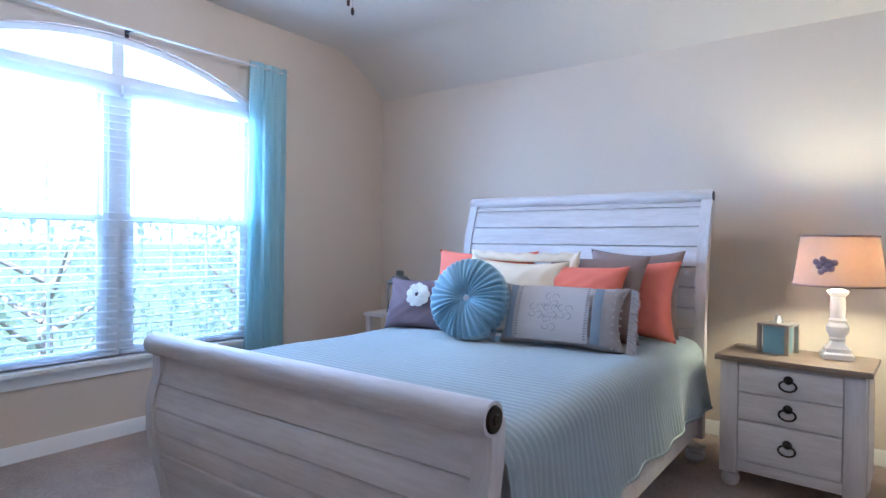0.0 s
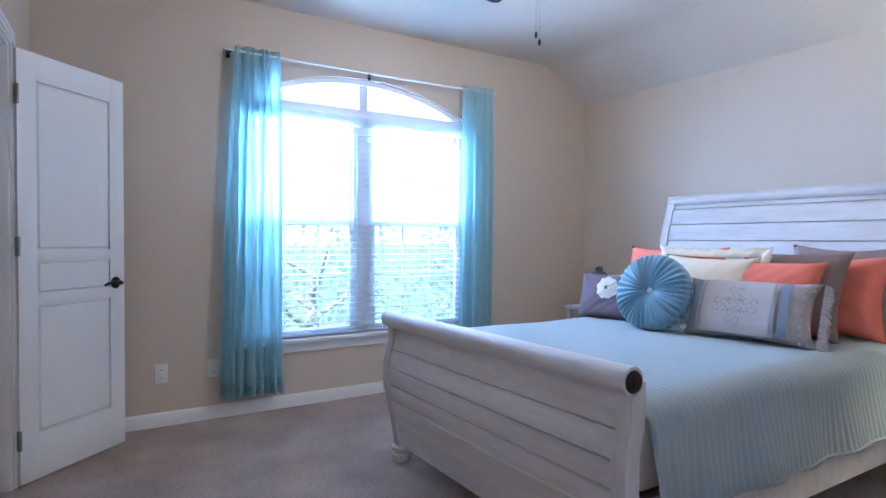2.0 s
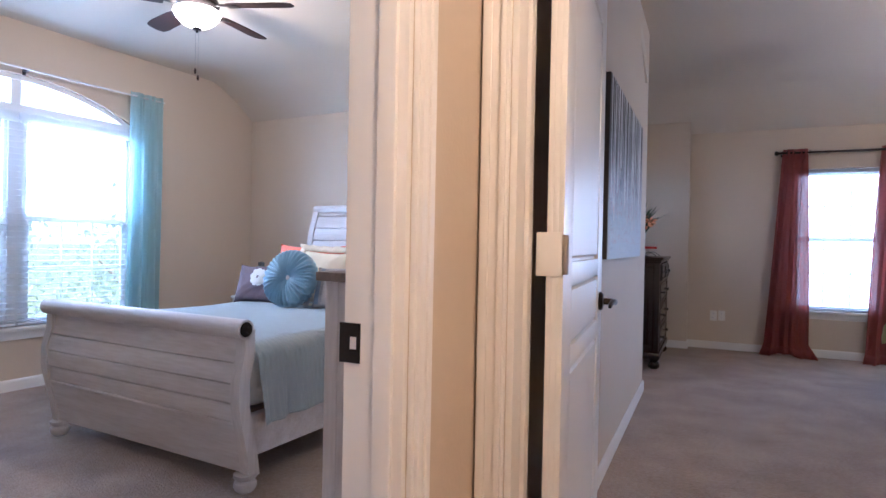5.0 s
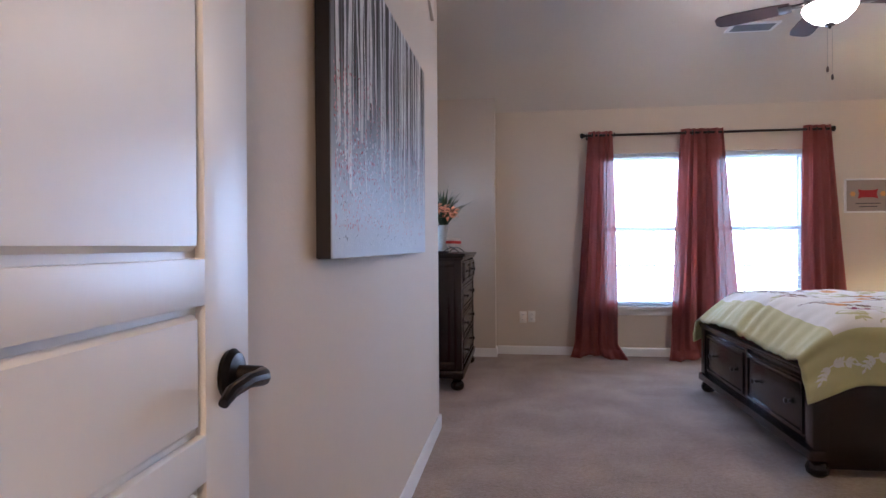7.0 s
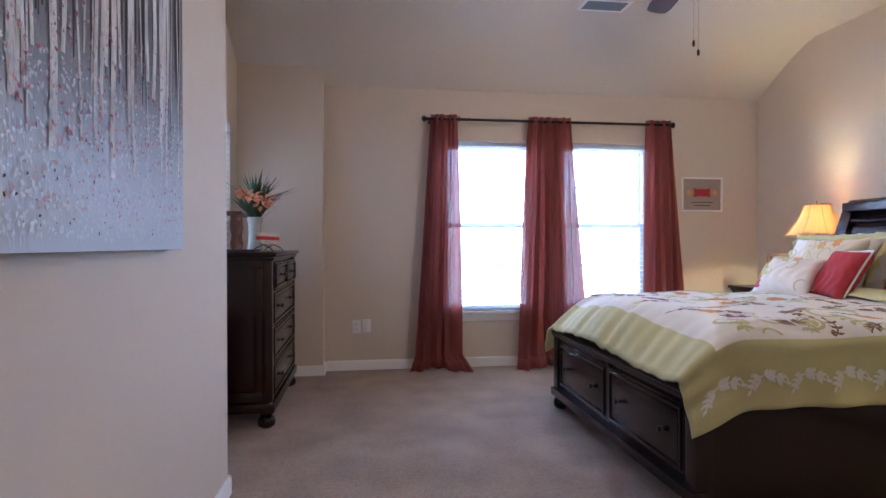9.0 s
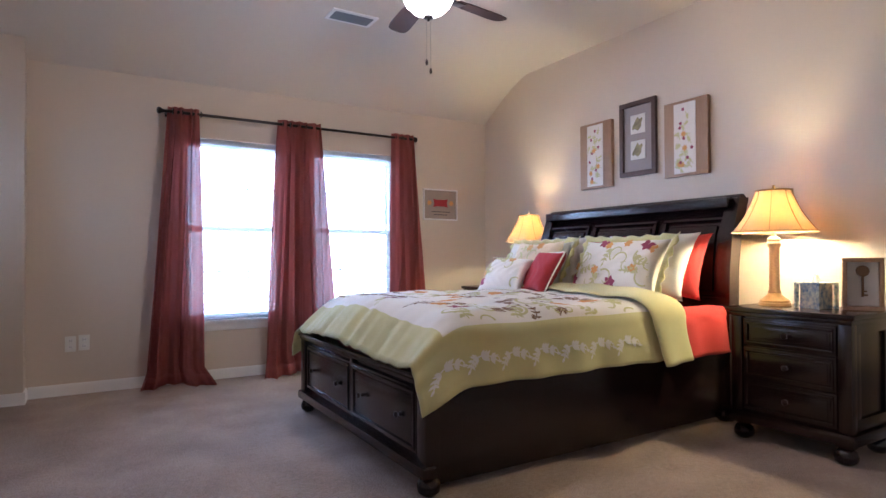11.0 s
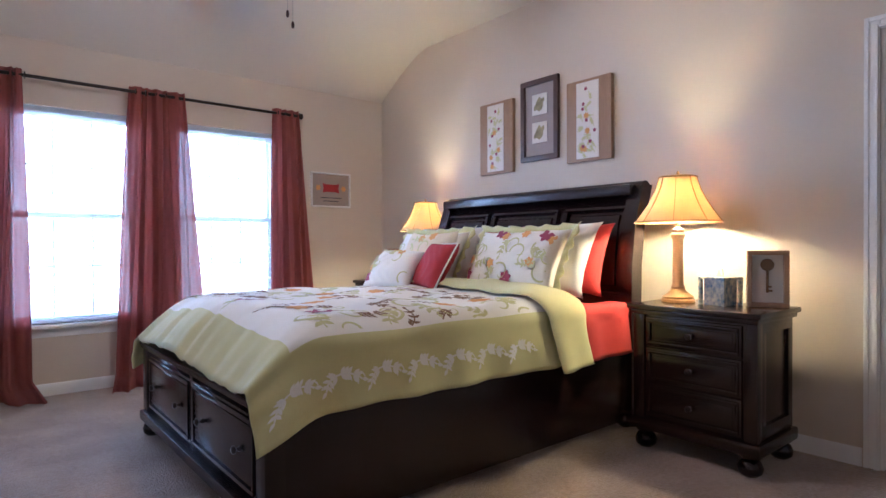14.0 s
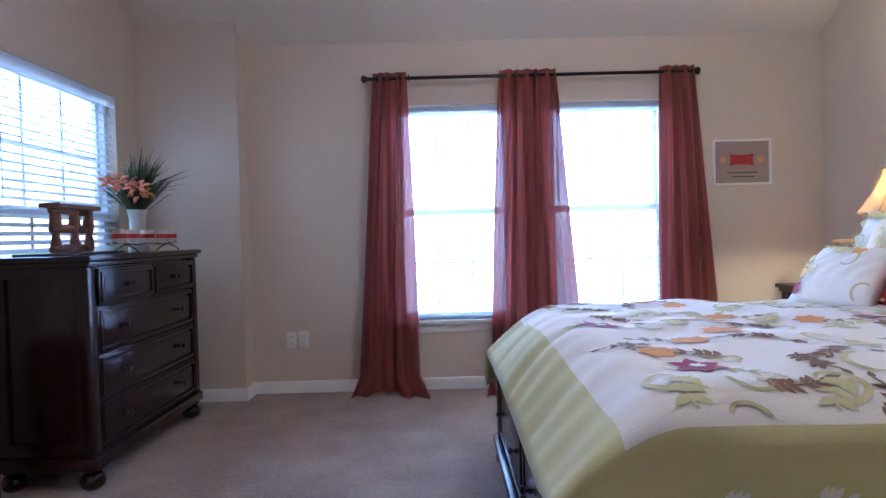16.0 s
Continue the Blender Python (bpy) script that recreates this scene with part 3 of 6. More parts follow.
# ---- curtains ----
def curtain(name, m, rod_z, foot_z, top0, top1, bot0, bot1, folds, mat, label, seed, depth=0.035, puddle=0.0, rings=None, group=""):
    """Hangs in its own x-z plane from top0..top1 to bot0..bot1; folds run down it."""
    c = thing(name, label, "curtain", m, group)
    rnd = random.Random(seed)
    ph = [rnd.uniform(0, 6.28) for _ in range(4)]
    hz = rod_z + 0.035 - foot_z

    def fn(u, v):
        a, b = top0 + (top1 - top0) * u, bot0 + (bot1 - bot0) * u
        x = a + (b - a) * v ** 0.9
        k = 2 * math.pi * folds
        amp = depth * (0.55 + 0.5 * v)
        w = math.sin(k * u + 0.6 * math.sin(2 * v + ph[0])) + 0.35 * math.sin(2.3 * k * u + ph[1] + 1.5 * v)
        y = amp * w
        x += 0.012 * math.sin(k * u * 0.5 + 3 * v + ph[2])
        z = foot_z + hz * (1 - v)
        if puddle and v > 0.93:
            q = (v - 0.93) / 0.07
            y -= puddle * q * (0.6 + 0.4 * math.sin(5 * u + ph[3])); x += puddle * 0.8 * q * (u - 0.35)
            z = foot_z + 0.015 + hz * 0.07 * (1 - q) * 0.8 + 0.012 * math.sin(9 * u + ph[1])
        return (x, y, z)
    part("cloth", grid(fn, 96, 44, 0.0025), mat, c, smooth=180)
    part("hem", grid(lambda u, v: tuple(np.array(fn(u, 0.955 + 0.04 * v)) + np.array((0, -0.004, 0))), 96, 2, 0.002), mat, c, smooth=180)
    return c


def rod(name, m, x0, x1, mat, r, label, finial=True, brackets=()):
    c = thing(name, label, "curtain rod", m)
    part("pole", tube([(x0, 0, 0), (x1, 0, 0)], r, 12), mat, c)
    if finial:
        for x, s in ((x0, -1), (x1, 1)):
            part("finial", lathe([(0.0, 0), (r * 1.3, 0), (r * 1.4, 0.012), (r * 2.1, 0.022), (r * 2.3, 0.036), (r * 1.2, 0.048), (0, 0.05)], 14), mat, c).matrix_basis = pose(x, 0, 0, 0, 90 * s)
    for x in brackets:
        bm = box(x - 0.008, x + 0.008, 0.0, 0.085, -0.008, 0.006, 0.002)
        box(x - 0.012, x + 0.012, 0.079, 0.085, -0.03, 0.03, 0.002, bm)
        part("bracket", bm, BRONZE, c, "dark metal bracket")
    return c


RW = ROOM1 @ pose(W1X + 0.085, 0, 0, 0, 0, 90)
rod("curtain_rod", RW @ pose(0, 0, 2.36), 0.36, 2.50, RODW, 0.008, "thin white curtain rod on dark brackets", False, (0.40, 1.40, 2.46))
curtain("curtain", RW, 2.36, 0.13, 0.42, 0.71, 0.33, 0.74, 6, TEAL, "teal pleated curtain hanging beside the arched window", 3, 0.045, group="teal curtains")
curtain("curtain", RW, 2.36, 0.13, 2.19, 2.47, 2.14, 2.47, 5, TEAL, "teal pleated curtain hanging beside the arched window", 5, 0.03, group="teal curtains")
R2 = pose(0, 6.115, 0)
rod("curtain_rod", R2 @ pose(0, 0, 2.195), 1.76, 4.01, BRONZE, 0.012, "dark bronze curtain rod with knob finials", True, (1.79, 2.88, 3.98))
curtain("curtain", R2, 2.20, 0.0, 1.80, 2.03, 1.63, 2.06, 4, RUST, "rust red semi-sheer curtain puddling on the carpet", 11, 0.035, 0.14, group="rust curtains")
curtain("curtain", R2, 2.20, 0.0, 2.68, 3.07, 2.55, 3.22, 6, RUST, "rust red semi-sheer curtain between the two windows", 12, 0.035, 0.14, group="rust curtains")
curtain("curtain", R2, 2.20, 0.0, 3.79, 4.03, 3.74, 4.20, 4, RUST, "rust red semi-sheer curtain puddling on the carpet", 13, 0.035, 0.14, group="rust curtains")
gm = finish(lathe([(0.016, -0.004), (0.024, -0.004), (0.024, 0.004), (0.016, 0.004)], 16), "grommet", BRONZE, 35)
for ob in [o for o in scene.objects if o.get("group") == "rust curtains"]:
    x0 = {0: 1.80, 1: 2.68, 2: 3.79}[[o for o in scene.objects if o.get("group") == "rust curtains"].index(ob)]
    for k in range(4):
        shared("grommet", gm, ob, pose(x0 + 0.03 + 0.07 * k, 0.0, 2.197, 0, 90))


# ---- soft things ----
def pillow_bm(w, h, t, pinch=0.13, n=24, seed=0):
    """A stuffed square cushion, standing in x-z, its centre at the origin."""
    rnd = random.Random(seed)
    ph = [rnd.uniform(0, 6.28) for _ in range(6)]
    bm = bmesh.new()
    for s in (-1, 1):
        def fn(u, v):
            a, b = 2 * u - 1, 2 * v - 1
            k = (max(1 - abs(a) ** 2.6, 0) * max(1 - abs(b) ** 2.6, 0)) ** 0.42
            x = a * w / 2 * (1 - pinch * (1 - b * b) * abs(a) ** 3)
            z = b * h / 2 * (1 - pinch * (1 - a * a) * abs(b) ** 3)
            y = s * t / 2 * k * (1 + 0.06 * math.sin(5 * a + ph[0]) * math.sin(4 * b + ph[1])) + 0.012 * math.sin(3 * a + ph[2] + 2 * b) * (1 - k)
            y += s * 0.004 * k * math.sin(16 * a + 6 * math.sin(3 * b + ph[3]))
            return (x, y, z)
        grid(fn, n, n, 0, bm)
    bmesh.ops.remove_doubles(bm, verts=bm.verts, dist=0.0005)
    return bm


def pillow(name, m, w, h, t, mat, label, seed=0, piping=None, flange=None):
    p = thing(name, label, "pillow", m)
    part("cover", pillow_bm(w, h, t, seed=seed), mat, p, smooth=180)
    if piping or flange:
        rnd = random.Random(seed + 5)
        ring = []
        for a0, b0, a1, b1 in ((-1, -1, 1, -1), (1, -1, 1, 1), (1, 1, -1, 1), (-1, 1, -1, -1)):
            for k in range(20):
                s = k / 20
                a, b = a0 + (a1 - a0) * s, b0 + (b1 - b0) * s
                ring.append((a * w / 2 * (1 - 0.06 * (1 - b * b)), b * h / 2 * (1 - 0.06 * (1 - a * a))))
        if flange:
            wid, mat2 = flange
            def fn(u, v):
                x, z = ring[int(round(u * 80)) % 80]
                s = 1 + v * wid / (w / 2)
                return (x * s, 0.017 * v * math.sin(u * 150) + 0.003, z * (1 + v * wid / (h / 2)))
            part("flange", grid(fn, 80, 2, 0.004), mat2, p, smooth=180)
        else:
            pts = [(x, 0, z) for x, z in ring]
            part("piping", tube(pts + [pts[0]], 0.006, 6), piping, p)
    return p


def dabs(name, parent, mat, shapes, surf, lift=0.0025, label=""):
    """Printed or stitched motifs: polygons in (s, t) laid over the sheet surf(s, t)."""
    bm = bmesh.new()
    for poly in shapes:
        c = (sum(p[0] for p in poly) / len(poly), sum(p[1] for p in poly) / len(poly))
        vs = []
        for s, t in poly:
            vs.append(bm.verts.new(surf(s, t, lift)))
        vc = bm.verts.new(surf(c[0], c[1], lift + 0.001))
        for k in range(len(vs)):
            bm.faces.new((vs[k], vs[(k + 1) % len(vs)], vc))
    return part(name, bm, mat, parent, label, smooth=180)


def petal(cx, cy, ang, length, width, n=7):
    out = []
    for k in range(n):
        q = k / (n - 1)
        out.append((length * q, width / 2 * math.sin(math.pi * q ** 0.8)))
    out += [(a, -b) for a, b in reversed(out[1:-1])]
    ca, sa = math.cos(ang), math.sin(ang)
    return [(cx + a * ca - b * sa, cy + a * sa + b * ca) for a, b in out]


def blossom(cx, cy, r, n, turn=0.0, fat=0.7):
    return [petal(cx, cy, turn + 2 * math.pi * k / n, r, r * fat) for k in range(n)]


def vine(cx, cy, ang, length, n=5, leaf=0.03, curl=0.7):
    """A stem with paired leaves, and a curl."""
    out, pts = [], []
    for k in range(9):
        q = k / 8
        a = ang + curl * q
        pts.append((cx + length * q * math.cos(a), cy + length * q * math.sin(a)))
    w = 0.0035
    for p, q in zip(pts, pts[1:]):
        d = math.atan2(q[1] - p[1], q[0] - p[0]) + math.pi / 2
        out.append([(p[0] + w * math.cos(d), p[1] + w * math.sin(d)), (q[0] + w * math.cos(d), q[1] + w * math.sin(d)), (q[0] - w * math.cos(d), q[1] - w * math.sin(d)), (p[0] - w * math.cos(d), p[1] - w * math.sin(d))])
    for k in range(n):
        p, q = pts[1 + k * 7 // n], pts[min(2 + k * 7 // n, 8)]
        d = math.atan2(q[1] - p[1], q[0] - p[0])
        out.append(petal(p[0], p[1], d + 0.9, leaf, leaf * 0.45)); out.append(petal(p[0], p[1], d - 0.9, leaf, leaf * 0.45))
    out.append(petal(pts[-1][0], pts[-1][1], ang + curl, leaf, leaf * 0.45))
    return out


def scroll(cx, cy, r, turn, w=0.012, spin=1):
    out, n = [], 16
    for k in range(n):
        qs = []
        for kk in (k, k + 1):
            q = kk / n
            a = turn + spin * 4.6 * q
            rr = r * (1 - 0.75 * q)
            qs.append((a, rr, w * (1 - 0.5 * q)))
        (a0, r0, w0), (a1, r1, w1_) = qs
        out.append([(cx + (r0 + w0) * math.cos(a0), cy + (r0 + w0) * math.sin(a0)), (cx + (r1 + w1_) * math.cos(a1), cy + (r1 + w1_) * math.sin(a1)),
                    (cx + r1 * math.cos(a1), cy + r1 * math.sin(a1)), (cx + r0 * math.cos(a0), cy + r0 * math.sin(a0))])
    return out


def on_pillow(w, h, t):
    """The front face (towards -y) of a pillow."""
    def surf(x, z, lift):
        a, b = max(-1, min(1, 2 * x / w)), max(-1, min(1, 2 * z / h))
        k = (max(1 - abs(a) ** 2.6, 0) * max(1 - abs(b) ** 2.6, 0)) ** 0.42
        return (x, -t / 2 * k * 1.05 - lift - 0.003, z)
    return surf


# ---- first room: the sleigh bed ----
B1 = ROOM1 @ pose(-1.455, 0.935, 0, 0, 0, -0.3)
bed = thing("sleigh_bed", "whitewashed plank sleigh bed with rolled ends", "bed", B1)
FOOT = [(0.050, 0.075), (0.034, 0.18), (0.006, 0.30), (-0.016, 0.40), (-0.022, 0.48), (-0.012, 0.56), (0.010, 0.63), (0.018, 0.68), (0.010, 0.72)]
HEAD = [(2.13, 0.13), (2.13, 0.55), (2.133, 0.75), (2.142, 0.90), (2.158, 1.04), (2.180, 1.17), (2.208, 1.28), (2.240, 1.37), (2.262, 1.415)]


def along(curve, z):
    for (y0, z0), (y1, z1) in zip(curve, curve[1:]):
        if z <= z1:
            q = max(0, (z - z0) / (z1 - z0))
            return y0 + (y1 - y0) * q
    return curve[-1][0]


def s_plank(curve, za, zb, x0, x1, t, off=0.0):
    n = 6
    zs = [za + (zb - za) * k / n for k in range(n + 1)]
    front = [(along(curve, z) + off, z) for z in zs]
    front = [(front[0][0] + 0.006, za), (front[0][0], za + 0.004)] + front[1:-1] + [(front[-1][0], zb - 0.004), (front[-1][0] + 0.006, zb)]
    back = [(along(curve, z) + off + t, z) for z in reversed(zs)]
    return prism(front + back, x0, x1)


part("foot_backing", s_plank(FOOT, 0.31, 0.70, -0.735, 0.735, 0.012, 0.022), WASH, bed)
for za, zb in ((0.325, 0.410), (0.4135, 0.4985), (0.502, 0.588), (0.5915, 0.70)):
    part("plank", s_plank(FOOT, za, zb, -0.735, 0.735, 0.03), WASH, bed)
part("foot_rail", s_plank(FOOT, 0.085, 0.315, -0.735, 0.735, 0.035, -0.004), WASH, bed)
part("foot_bead", tube([(-0.735, along(FOOT, 0.32) - 0.001, 0.319), (0.735, along(FOOT, 0.32) - 0.001, 0.319)], 0.008, 8), WASH, bed)
part("foot_roll", tube([(-0.79, 0.004, 0.745), (0.79, 0.004, 0.745)], 0.044, 20), WASH, bed)
for s in (-1, 1):
    x0, x1 = (0.735, 0.79) if s > 0 else (-0.79, -0.735)
    part("foot_post", s_plank(FOOT, 0.075, 0.74, x0, x1, 0.06, -0.012), WASHV, bed)
    part("end_cap", lathe([(0, 0), (0.034, 0), (0.034, 0.004), (0.030, 0.009), (0.014, 0.010), (0.012, 0.013), (0, 0.013)], 20), BRONZE, bed, "dark turned end cap").matrix_basis = pose(s * 0.788, 0.004, 0.745, 0, 90 * s)
    part("head_post", s_plank(HEAD, 0.13, 1.43, x0, x1, 0.06, -0.012), WASHV, bed)
    part("end_cap", lathe([(0, 0), (0.027, 0), (0.027, 0.004), (0.022, 0.008), (0, 0.009)], 20), BRONZE, bed, "dark turned end cap").matrix_basis = pose(s * 0.788, 2.275, 1.432, 0, 90 * s)
    for y in (0.055, 2.16):
        part("bun_foot", lathe([(0.035, 0), (0.05, 0.02), (0.058, 0.05), (0.055, 0.075), (0.042, 0.09), (0.048, 0.10), (0.058, 0.112), (0.058, 0.135)], 20, None, Matrix.Diagonal((0.9, 0.9, 0.62, 1))), WASH, bed).matrix_basis = pose(s * 0.745, y, 0)
    part("side_rail", box(0.745 * s - 0.022, 0.745 * s + 0.022, 0.06, 2.14, 0.155, 0.345, 0.006), WASH, bed)
z = 0.60
while z < 1.38:
    part("plank", s_plank(HEAD, z, min(z + 0.108, 1.40), -0.735, 0.735, 0.03), WASH, bed)
    z += 0.1102
part("head_backing", s_plank(HEAD, 0.59, 1.40, -0.735, 0.735, 0.012, 0.022), WASH, bed)
part("head_lower_panel", s_plank(HEAD, 0.2, 0.597, -0.735, 0.735, 0.03), WASH, bed)
part("head_roll", tube([(-0.79, 2.275, 1.432), (0.79, 2.275, 1.432)], 0.036, 20), WASH, bed)
part("platform", box(-0.72, 0.72, 0.08, 2.12, 0.30, 0.36), BROWNTOP, bed)

mat1 = thing("mattress", "white mattress under the sage quilt", "mattress", B1)
bm = box(-0.735, 0.735, 0.075, 2.10, 0.36, 0.635, 0.06)
part("body", bm, WHITEC, mat1)
quilt = thing("quilt", "sage green ribbed quilt covering the bed", "bedspread", B1)


def quilt_fn(u, v):
    """u across the bed, v from foot to head."""
    y = 0.085 + 2.03 * v
    arc = (u - 0.5) * 2.19
    side = 1 if arc > 0 else -1
    a = abs(arc)
    flat, rad = 0.685, 0.095
    top = 0.665 + 0.008 * math.sin(7 * y + 3 * arc) * 0.5
    drop = 0.0
    if a < flat:
        x, z = a, top
    elif a < flat + rad * math.pi / 2:
        th = (a - flat) / rad
        x, z = flat + rad * math.sin(th), top - rad * (1 - math.cos(th))
    else:
        drop = a - flat - rad * math.pi / 2
        fold = 0.018 * math.sin(9 * y + 1.5) + 0.014 * math.sin(21 * y) + 0.03 * math.exp(-((y - 0.22) / 0.1) ** 2) * math.sin(38 * y)
        x, z = flat + rad + drop / 0.26 * (0.022 + fold * 0.7 + 0.012), top - rad - drop
    rib = 0.0085 * abs(math.sin(math.pi * (y + 0.004 * math.sin(9 * arc)) / 0.034))
    n = (0, 0, 1) if a < flat else (side, 0, 0)
    return (side * x + n[0] * rib, y, z + n[2] * rib)


part("cloth", grid(quilt_fn, 90, 312, 0), QUILT, quilt, smooth=180)
part("edge_binding", grid(lambda u, v: tuple(np.array(quilt_fn(0.994 + 0.006 * u, v)) + np.array((0.004, 0, 0))), 2, 160, 0.003), QUILT, quilt, smooth=180)

# pillows of the first bed: bases on the quilt at z 0.67
def stand(x, y, z, w, h, lean, yaw, roll=0):
    """A pillow standing on its lower edge at x, y, z, leaning back by lean degrees, its front turned by yaw."""
    return ROOM1 @ pose(x, y, z, 0, 0, yaw) @ pose(0, 0, 0, -lean, 0, 0) @ pose(0, 0, h / 2, 0, roll, 0)


Q = 0.668
pillow("throw_pillow", stand(-1.00, 2.88, Q, 0, 0.48, 16, 2), 0.52, 0.48, 0.15, TAUPE, "taupe linen pillow against the headboard", 1)
pillow("throw_pillow", stand(-1.02, 2.70, Q, 0, 0.44, 18, 2), 0.62, 0.42, 0.15, CORAL, "coral pillow leaning against the headboard", 2)
pillow("throw_pillow", stand(-1.74, 2.50, Q, 0, 0.46, 14, 2), 0.66, 0.47, 0.15, CORAL, "coral pillow standing behind the cream one", 3)
pillow("throw_pillow", stand(-1.10, 2.54, Q, 0, 0.46, 20, 3), 0.54, 0.47, 0.16, TAUPE, "taupe linen square pillow", 4)
pillow("throw_pillow", stand(-1.15, 2.42, Q, 0, 0.42, 22, 4), 0.52, 0.42, 0.15, CORAL, "coral square pillow with soft corners", 6)
pillow("throw_pillow", stand(-1.45, 2.38, Q, 0, 0.44, 20, 4), 0.54, 0.42, 0.15, CREAM, "cream pillow with a ruffled edge", 7, flange=(0.05, CREAM))
pw = pillow("throw_pillow", stand(-2.0, 2.28, Q, 0, 0.30, 22, 14), 0.40, 0.31, 0.13, PLUM, "dark plum pillow with a white cloth flower", 8)
fl = bmesh.new()
for r_, n_, y_ in ((0.075, 9, 0.0), (0.055, 8, -0.012), (0.034, 6, -0.022)):
    for k in range(n_):
        a = 2 * math.pi * (k + 0.4 * r_ * 40) / n_
        lathe([(0.0, -0.006), (r_ * 0.32, -0.003), (r_ * 0.36, 0.0), (0.0, 0.004)], 8, fl, pose(0.02 + r_ * 0.62 * math.cos(a), -0.076 + y_, 0.03 + r_ * 0.62 * math.sin(a), 90 + 25 * math.sin(a), 25 * math.cos(a)))
part("cloth_flower", fl, WHITEC, pw, "white cloth flower")

rp = thing("round_pillow", "round blue velvet pillow with radial pleats and a button", "pillow", ROOM1 @ pose(-1.575, 2.19, Q + 0.205, -17, 0, 7))


def round_fn(s):
    def fn(u, v):
        a = 2 * math.pi * u
        th = v * math.pi / 2
        r = 0.207 * math.sin(th) ** 0.75
        y = s * 0.078 * (math.cos(th) ** 0.55) - s * 0.05 * math.exp(-(r / 0.05) ** 2)
        w = math.sin(36 * a / 1.0 + 2.5 * math.sin(3 * a)) * (0.0075 * (1 + 0.35 * math.sin(7 * a)) * min(1, r / 0.12))
        return (r * math.cos(a), y + s * w, r * math.sin(a))
    return fn


bm = bmesh.new()
grid(round_fn(-1), 264, 14, 0, bm); grid(round_fn(1), 264, 14, 0, bm)
bmesh.ops.remove_doubles(bm, verts=bm.verts, dist=0.0004)
part("pleated_cover", bm, BLUEV, rp, smooth=180)
part("button", lathe([(0, -0.008), (0.014, -0.006), (0.018, 0), (0.012, 0.006), (0, 0.007)], 16), LINENL, rp).matrix_basis = pose(0, -0.036, 0, 90)

lw, lh, lt = 0.62, 0.31, 0.15
lp = pillow("lumbar_pillow", stand(-1.13, 2.27, Q, 0, lh, 22, 7), lw, lh, lt, LINEN, "grey linen lumbar pillow with stitched scrolls and fringe", 9)
surf = on_pillow(lw, lh, lt)
tagged(dabs("pale_panel", lp, LINENL, [[(x0, z0), (x0 + 0.05, z0), (x0 + 0.05, z0 + 0.044), (x0, z0 + 0.044)] for x0 in [-0.20 + 0.05 * k for k in range(7)] for z0 in [-0.132 + 0.044 * k for k in range(6)]], surf, 0.002), kind="stuff")
st = []
for cx, cz in ((-0.10, 0), (-0.03, 0.055), (-0.03, -0.055), (0.04, 0), (-0.03, 0.0)):
    for k in range(4):
        st += scroll(cx + 0.02 * math.cos(k * 1.57 + 0.8), cz + 0.02 * math.sin(k * 1.57 + 0.8), 0.02, k * 1.57, 0.0035)
for zz in [-0.12 + 0.012 * k for k in range(21)]:
    for xx in (-0.195, 0.135):
        st.append([(xx, zz), (xx + 0.012, zz + 0.005), (xx, zz + 0.008), (xx - 0.006, zz + 0.004)])
tagged(dabs("scroll_stitching", lp, STITCH, st, surf, 0.005), kind="stuff")
tagged(dabs("band", lp, STRIPE, [[(x0, z0), (x0 + 0.04, z0), (x0 + 0.04, z0 + 0.044), (x0, z0 + 0.044)] for x0 in (-0.255, 0.165) for z0 in [-0.132 + 0.044 * k for k in range(6)]], surf, 0.003), kind="stuff")
fr = bmesh.new()
rnd = random.Random(4)
for s in (-1, 1):
    for k in range(46):
        zz = -0.145 + 0.29 * k / 45
        tube([(s * 0.315, -0.012, zz), (s * 0.335, -0.014 + rnd.uniform(-.01, .01), zz - 0.006), (s * (0.352 + rnd.uniform(-.006, .008)), -0.01 + rnd.uniform(-.012, .012), zz - 0.022)], [0.003, 0.003, 0.002], 5, fr)
for k in range(9):
    zz = -0.14 + 0.28 * k / 8
    for xx in (0.255, 0.285):
        lathe([(0, -0.003), (0.005, -0.002), (0.006, 0), (0, 0.003)], 6, fr, pose(xx, surf(xx, zz, 0)[1], zz, 90))
tagged(part("fringe", fr, LINENL, lp), kind="stuff")


# ---- first room: nightstand, lamp, chest ----
def ring_pull(parent, x, y, z, m=None):
    bm = lathe([(0, 0), (0.018, 0), (0.020, 0.004), (0.012, 0.010), (0.007, 0.016), (0, 0.018)], 16, None, pose(x, y, z, 90))
    part("pull_boss", bm, BRONZE, parent)
    pts = [(x + 0.034 * math.sin(a), y - 0.014, z - 0.026 - 0.024 * math.cos(a)) for a in [0.5 + (2 * math.pi - 1.0) * k / 24 - math.pi for k in range(25)]]
    part("pull_ring", tube(pts, 0.0045, 8), BRONZE, parent, "dark iron ring pull")


